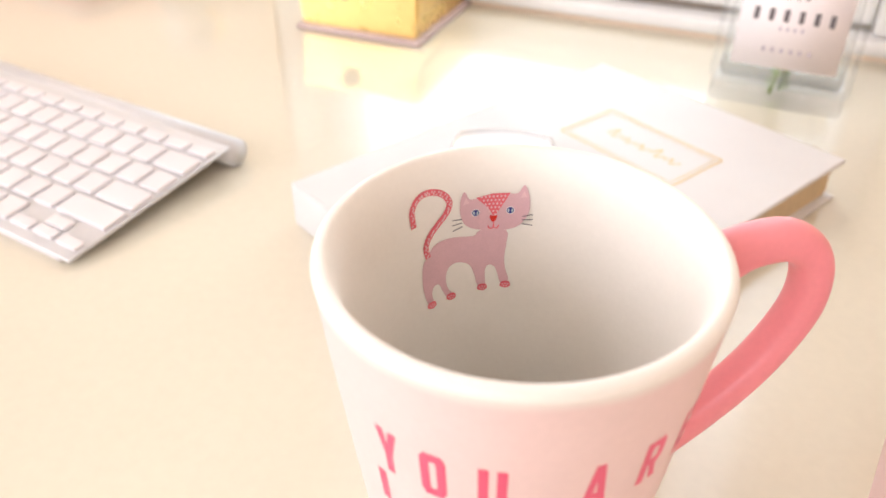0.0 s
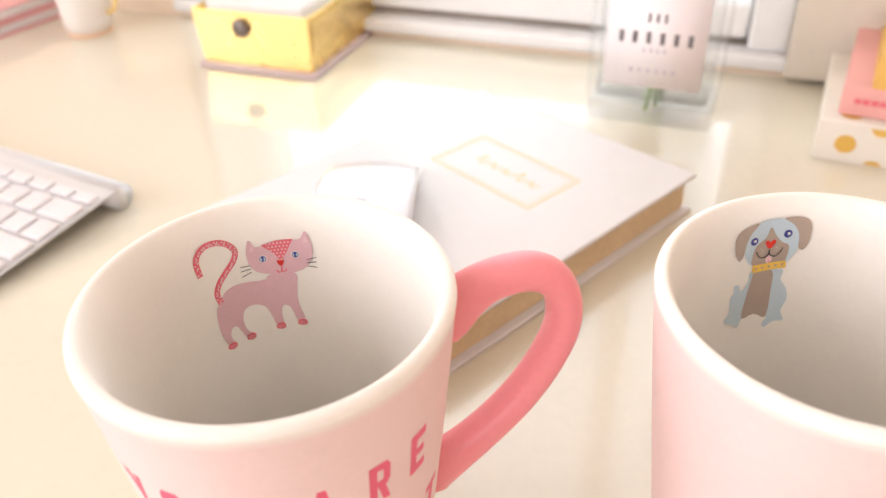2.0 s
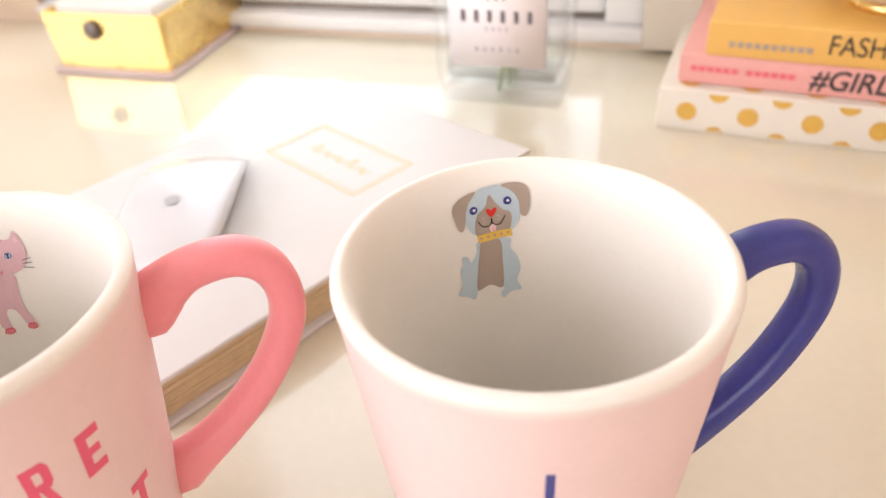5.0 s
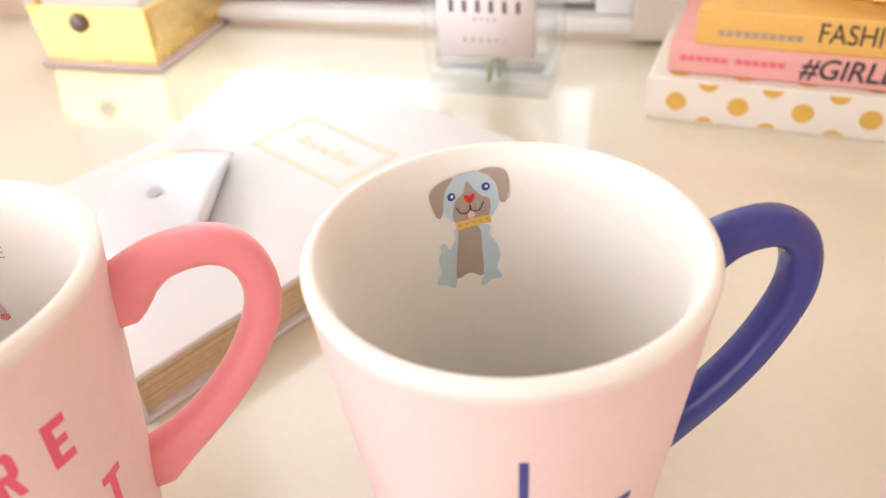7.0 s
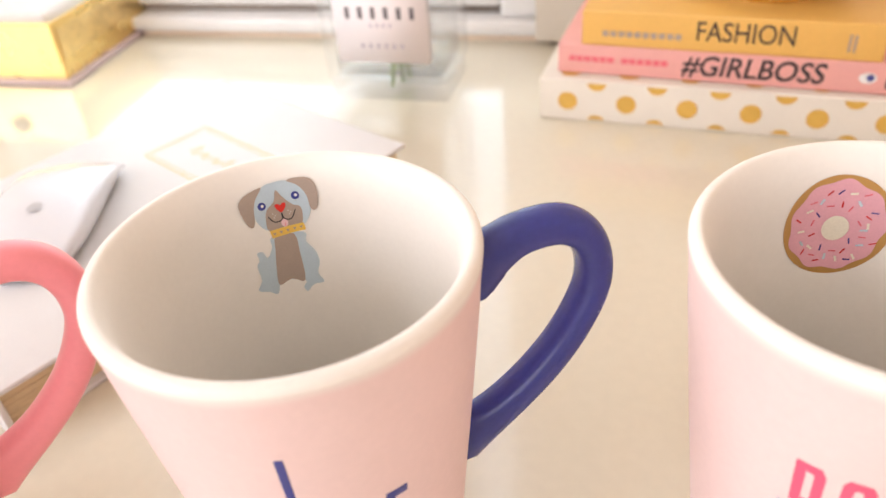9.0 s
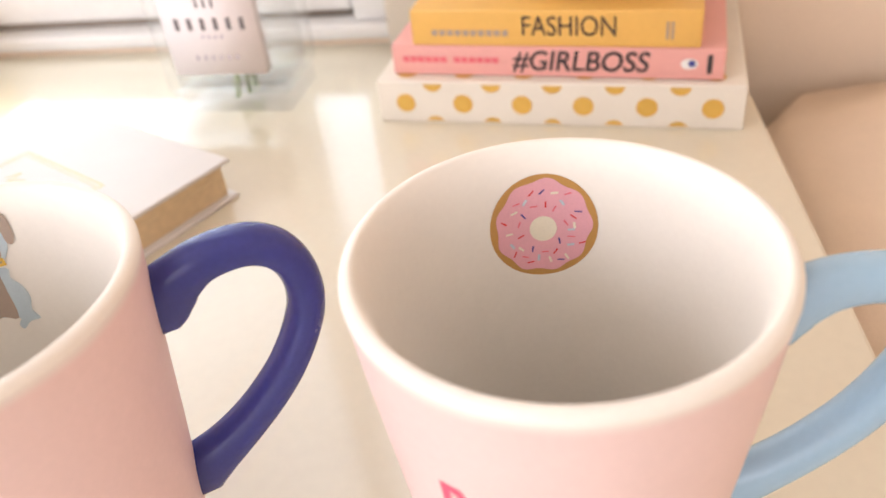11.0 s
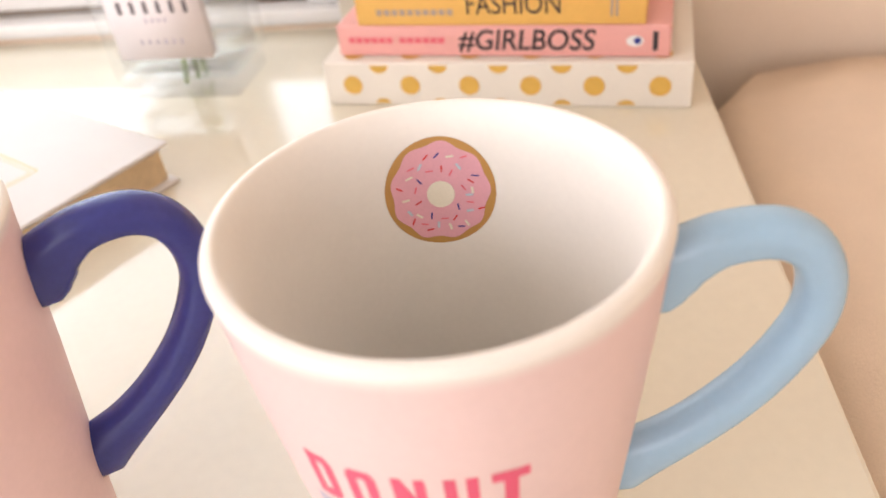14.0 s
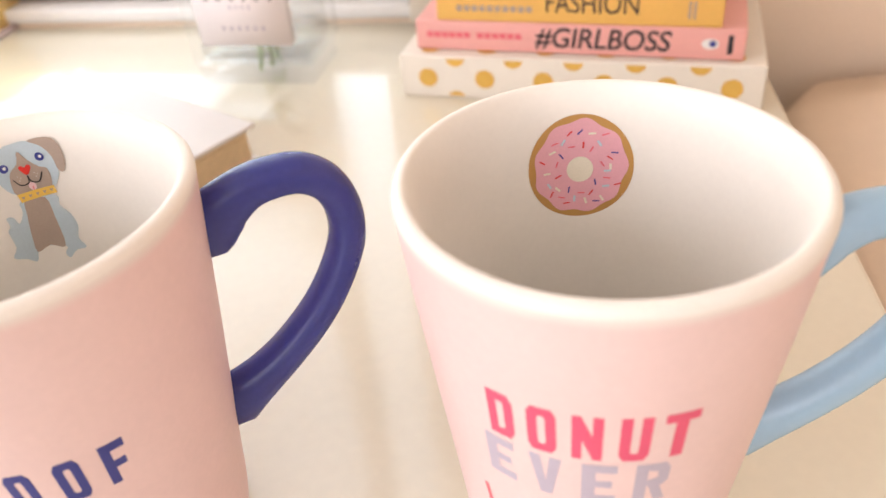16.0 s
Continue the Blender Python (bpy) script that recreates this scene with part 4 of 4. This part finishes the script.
# ---- square glass bottle vase ----
VA = pose(0.1950, 0.5100, 0, 0, 0, -24.4) @ Matrix.Scale(0.962, 4)
vase = thing("glass_vase", VA, "clear square glass bottle vase with pale pink label and stems", "vase")
VW, VD, VH = 0.095, 0.066, 0.150
outer = box(0, VW, 0, VD, 0.0155, VH, 0.004, 3)
inner = box(0.006, VW - 0.006, 0.006, VD - 0.006, 0.0175, VH - 0.006, 0.003, 2)
bmesh.ops.reverse_faces(inner, faces=inner.faces)
tmp = bpy.data.meshes.new("hollow")
inner.to_mesh(tmp)
inner.free()
outer.from_mesh(tmp)
bpy.data.meshes.remove(tmp)
part("bottle", outer, BOTTLE_WALL, vase, "clear glass bottle").visible_shadow = False
part("base", box(0.002, VW - 0.002, 0.002, VD - 0.006, 0.0004, 0.0152, 0.0030, 3), BASE_GLASS, vase, "thick clear glass base").visible_shadow = False
neck = lathe([(0.013, 0.0), (0.013, 0.016), (0.016, 0.017), (0.016, 0.022), (0.0125, 0.022), (0.0105, 0.0), (0.013, 0.0)], 32)
part("neck", neck, BOTTLE_WALL, vase).matrix_basis = pose(VW / 2, VD / 2, VH)
part("label", box(0.0125, VW - 0.0125, -0.0008, -0.0002, 0.032, 0.108), LABEL, vase, "pale pink square paper label")
part("label", box(0.0125, VW - 0.0125, 0.0062, 0.0066, 0.032, 0.108), LABEL, vase, "white back of the label")
for body_, w, hgt, zz, mat_ in (("number", 0.017, 0.0062, 0.0835, INK_DARK_GREY), ("name", 0.058, 0.0085, 0.0690, INK_DARK_GREY), ("small", 0.019, 0.0028, 0.0600, INK_LAVENDER), ("lower", 0.036, 0.0030, 0.0448, INK_LAVENDER)):
    n = {"number": 3, "name": 6, "small": 4, "lower": 6}[body_]
    for i in range(n):
        x0 = VW / 2 - w / 2 + (i + 0.5) * w / n
        q = 0.17 * w / n
        p = part("label_bar", flat([[(x0 - q, -hgt / 2), (x0 + q, -hgt / 2), (x0 + q, hgt / 2), (x0 - q, hgt / 2)]]), mat_, vase, "dark print bar" if mat_ is INK_DARK_GREY else "grey print bar")
        p.matrix_basis = pose(0, -0.0010, zz, 90, 0, 0)
part("water", box(0.0064, VW - 0.0064, 0.0064, VD - 0.0064, 0.0180, 0.034, 0.003, 1), WATER_CLEAR, vase, "shallow clear water").visible_shadow = False
for k in range(3):
    x0, y0 = 0.047 + 0.004 * (k - 1), 0.030 + 0.008 * (k - 1)
    pth = [Vector((x0 + 0.003 * math.sin(k + i * 0.7) - 0.0006 * i * (k - 1), y0 + 0.0008 * i * (1 - k), 0.0035 + i * 0.0160)) for i in range(9)]
    part("stem", tube(pth, [(0.0016, 0.0016)] * len(pth), 8), STEM, vase, "thin green stem")
for k in range(16):
    a = random.uniform(0, 6.28)
    L = random.uniform(0.008, 0.014)
    lf = bmesh.new()
    n = 6
    prev = None
    for i in range(n + 1):
        t = i / n
        w = 0.0042 * math.sin(math.pi * min(1, t * 0.95 + 0.03))
        z = 0.002 * math.sin(math.pi * t)
        cur = (lf.verts.new((t * L, -w, z)), lf.verts.new((t * L, 0, z - 0.0006)), lf.verts.new((t * L, w, z)))
        if prev:
            lf.faces.new((prev[0], cur[0], cur[1], prev[1]))
            lf.faces.new((prev[1], cur[1], cur[2], prev[2]))
        prev = cur
    part("leaf", lf, LEAF, vase, "small green leaf").matrix_basis = pose(0.047 + random.uniform(-0.008, 0.008), 0.032 + random.uniform(-0.012, 0.010), (0.008, 0.024, 0.030, 0.034)[k % 4] + random.uniform(-0.003, 0.003), random.uniform(-40, 40), random.uniform(-60, 10), math.degrees(a))

# ---- spotted box and books ----
BXM = pose(0.3332, 0.4340, 0, 0, 0, -28.3) @ Matrix.Scale(0.956, 4)
dotbox = thing("spotted_box", BXM, "cream white card box with gold spots lying on the desk", "box")
BL, BD, BH = 0.239, 0.170, 0.0305
part("box_body", box(0, BL, 0, BD, 0, BH, 0.0016, 3), BOX_WHITE, dotbox)
dot_me = bpy.data.meshes.new("spot")
dot_bm = flat([ellipse(0, 0, 0.0067, 0.0067, 28)])
dot_bm.to_mesh(dot_me)
dot_bm.free()
dot_me.materials.append(DOT_GOLD)


def half_spot(name, up, cut):
    me = bpy.data.meshes.new(name)
    a0 = math.asin(cut / 0.0067)
    o = [(0.0067 * math.cos(a), 0.0067 * math.sin(a) - cut) for a in (a0 + (math.pi - 2 * a0) * i / 16 for i in range(17))]
    b = flat([[(x, y if up else -y) for x, y in o]])
    b.to_mesh(me)
    b.free()
    me.materials.append(DOT_GOLD)
    return me


half_low, half_top = half_spot("half_spot", True, 0.0032), half_spot("half_spot", False, 0.0012)
for i in range(6):
    shared("spot", dot_me, dotbox, pose(0.0197 + i * 0.0400, -0.0003, 0.0147, 90, 0, 0))
for i in range(5):
    shared("spot", half_low, dotbox, pose(0.0395 + i * 0.0400, -0.0003, 0.0018, 90, 0, 0))
    shared("spot", half_top, dotbox, pose(0.0395 + i * 0.0400, -0.0003, BH - 0.0018, 90, 0, 0))
for i in range(6):
    for j in range(8):
        x, y = 0.0197 + i * 0.04 + (0.02 if j % 2 else 0), 0.012 + j * 0.0215
        if 0.008 < x < BL - 0.008 and y < BD - 0.008:
            shared("spot", dot_me, dotbox, pose(x, y, BH + 0.0003))
for j in range(4):
    shared("spot", dot_me, dotbox, pose(-0.0003, 0.035 + j * 0.04, 0.0147, 90, 0, -90))
    shared("spot", dot_me, dotbox, pose(BL + 0.0003, 0.035 + j * 0.04, 0.0147, 90, 0, 90))


def book(name, m, w, d, h, mat, label):
    ob = thing(name, m, label, "book", "books stacked on the spotted box")
    part("cover", box(0.0, w, 0.0, d, h - 0.0022, h, 0.0009), mat, ob)
    part("back_cover", box(0.0, w, 0.0, d, 0.0, 0.0022, 0.0009), mat, ob)
    part("spine", box(0.0, w, -0.0012, 0.0016, 0.0, h, 0.0011), mat, ob)
    part("page_block", box(0.003, w - 0.003, 0.002, d - 0.004, 0.0022, h - 0.0022), PAGES, ob, "cream paper pages")
    return ob


def spine_text(ob, body, x, z, height, mat, **kw):
    p = part("title", text_mesh(body, height, **kw), mat, ob, "title printed on the spine", smooth=False)
    p.matrix_basis = pose(x, -0.0016, z, 90, 0, 0)


SP = Matrix.Translation((0.4180, 0.3990, 0)) @ Matrix.Rotation(radians(-29.6), 4, "Z") @ Matrix.Scale(0.956, 4)
pink_book = book("book", SP @ pose(-0.0850, 0, BH + 0.0006), 0.214, 0.148, 0.0205, BOOK_PINK, "salmon pink hardback book with bold black spine lettering")
spine_text(pink_book, "#GIRLBOSS", 0.1255, 0.0048, 0.0130, INK_BLACK, shear=0.16, bold=0.00025, squeeze=0.92)
bars = [[(0.008 + i * 0.0052 + (0.004 if i > 5 else 0), 0.0090), (0.0122 + i * 0.0052 + (0.004 if i > 5 else 0), 0.0090), (0.0122 + i * 0.0052 + (0.004 if i > 5 else 0), 0.0128), (0.008 + i * 0.0052 + (0.004 if i > 5 else 0), 0.0128)] for i in range(12)]
for b_ in bars:
    part("print_bar", flat([b_]), INK_CORAL, pink_book, "coral print bar").matrix_basis = pose(0, -0.0016, 0, 90, 0, 0)
part("print_spot", flat([ellipse(0.193, 0.0105, 0.0052, 0.0035)]), INK_WHITE, pink_book, "white oval spine motif").matrix_basis = pose(0, -0.0016, 0, 90, 0, 0)
part("print_spot", flat([ellipse(0.1945, 0.0108, 0.0022, 0.0022)]), INK_NAVY, pink_book, "dark dot in the oval").matrix_basis = pose(0, -0.0018, 0, 90, 0, 0)
part("print_bar", flat([[(0.2035, 0.0045), (0.2065, 0.0045), (0.2065, 0.0165), (0.2035, 0.0165)]]), INK_BLACK, pink_book, "black spine mark").matrix_basis = pose(0, -0.0016, 0, 90, 0, 0)
yellow_book = book("book", SP @ pose(-0.0690, 0.0, BH + 0.0213), 0.183, 0.135, 0.0235, BOOK_YELLOW, "mustard yellow book with thin dark serif spine lettering")
spine_text(yellow_book, "FASHION", 0.1030, 0.0075, 0.0125, INK_BLACK, squeeze=0.80)
bars = [[(0.014 + i * 0.0052, 0.0068), (0.0178 + i * 0.0052, 0.0068), (0.0178 + i * 0.0052, 0.0108), (0.014 + i * 0.0052, 0.0108)] for i in range(10)]
for b_ in bars:
    part("print_bar", flat([b_]), INK_TAUPE, yellow_book, "brown print bar").matrix_basis = pose(0, -0.0016, 0, 90, 0, 0)
part("print_bar", flat([[(0.162, 0.0055), (0.1635, 0.0055), (0.1635, 0.0165), (0.162, 0.0165)], [(0.165, 0.0055), (0.1665, 0.0055), (0.1665, 0.0165), (0.165, 0.0165)]]), INK_TAUPE, yellow_book, "thin brown spine marks").matrix_basis = pose(0, -0.0016, 0, 90, 0, 0)

dish = thing("dish", SP @ pose(0.045, 0.062, BH + 0.0213 + 0.0236), "shallow cream ceramic dish with a gold foot on the books", "dish")
part("foot", lathe([(0.0, 0.0), (0.034, 0.0), (0.036, 0.003), (0.033, 0.007), (0.0, 0.007)], 64), GOLD, dish, "gold foot ring")
part("bowl", lathe([(0.0, 0.007), (0.036, 0.007), (0.050, 0.012), (0.062, 0.024), (0.068, 0.042), (0.0665, 0.0425), (0.060, 0.026), (0.048, 0.015), (0.0, 0.011)], 96), CREAM_CERAMIC, dish)

# ---- upholstered seat beside the desk ----
seat = thing("daybed", Matrix.Translation((c_br.x, c_br.y, FLOOR_Z)) @ Matrix.Rotation(radians(BACK_ANGLE), 4, "Z"), "beige fabric upholstered daybed with soft folds beside the desk", "daybed")


def cushion(sx, sy, sz, puff, seed):
    bm = bmesh.new()
    bmesh.ops.create_cube(bm, size=2)
    bmesh.ops.subdivide_edges(bm, edges=bm.edges[:], cuts=14, use_grid_fill=True)
    for v in bm.verts:
        c = v.co.copy()
        m = max(abs(c.x), abs(c.y), abs(c.z))
        s = (abs(c.x) ** 22 + abs(c.y) ** 22 + abs(c.z) ** 10) ** (1 / 16)
        c = c * (m / s)
        w = noise.noise(Vector((c.x * 0.8 + seed, c.y * 2.6, c.z * 2.2))) * 0.12 + noise.noise(Vector((c.x * 3 + seed, c.y * 6, c.z * 6))) * 0.025
        c = Vector((c.x, c.y * (1 + w), c.z * (1 + w)))
        v.co = Vector((c.x * sx / 2, c.y * sy / 2, c.z * sz / 2 + puff * (1 - c.x * c.x) * (1 - c.y * c.y) * (1 if c.z > 0 else 0)))
    return bm


part("base", cushion(1.30, 0.80, 0.44, 0.0, 1.0), FABRIC, seat).matrix_basis = pose(0.675, -0.43, 0.30)
part("seat_cushion", cushion(1.30, 0.78, 0.22, 0.03, 4.0), FABRIC, seat).matrix_basis = pose(0.662, -0.42, 0.60)
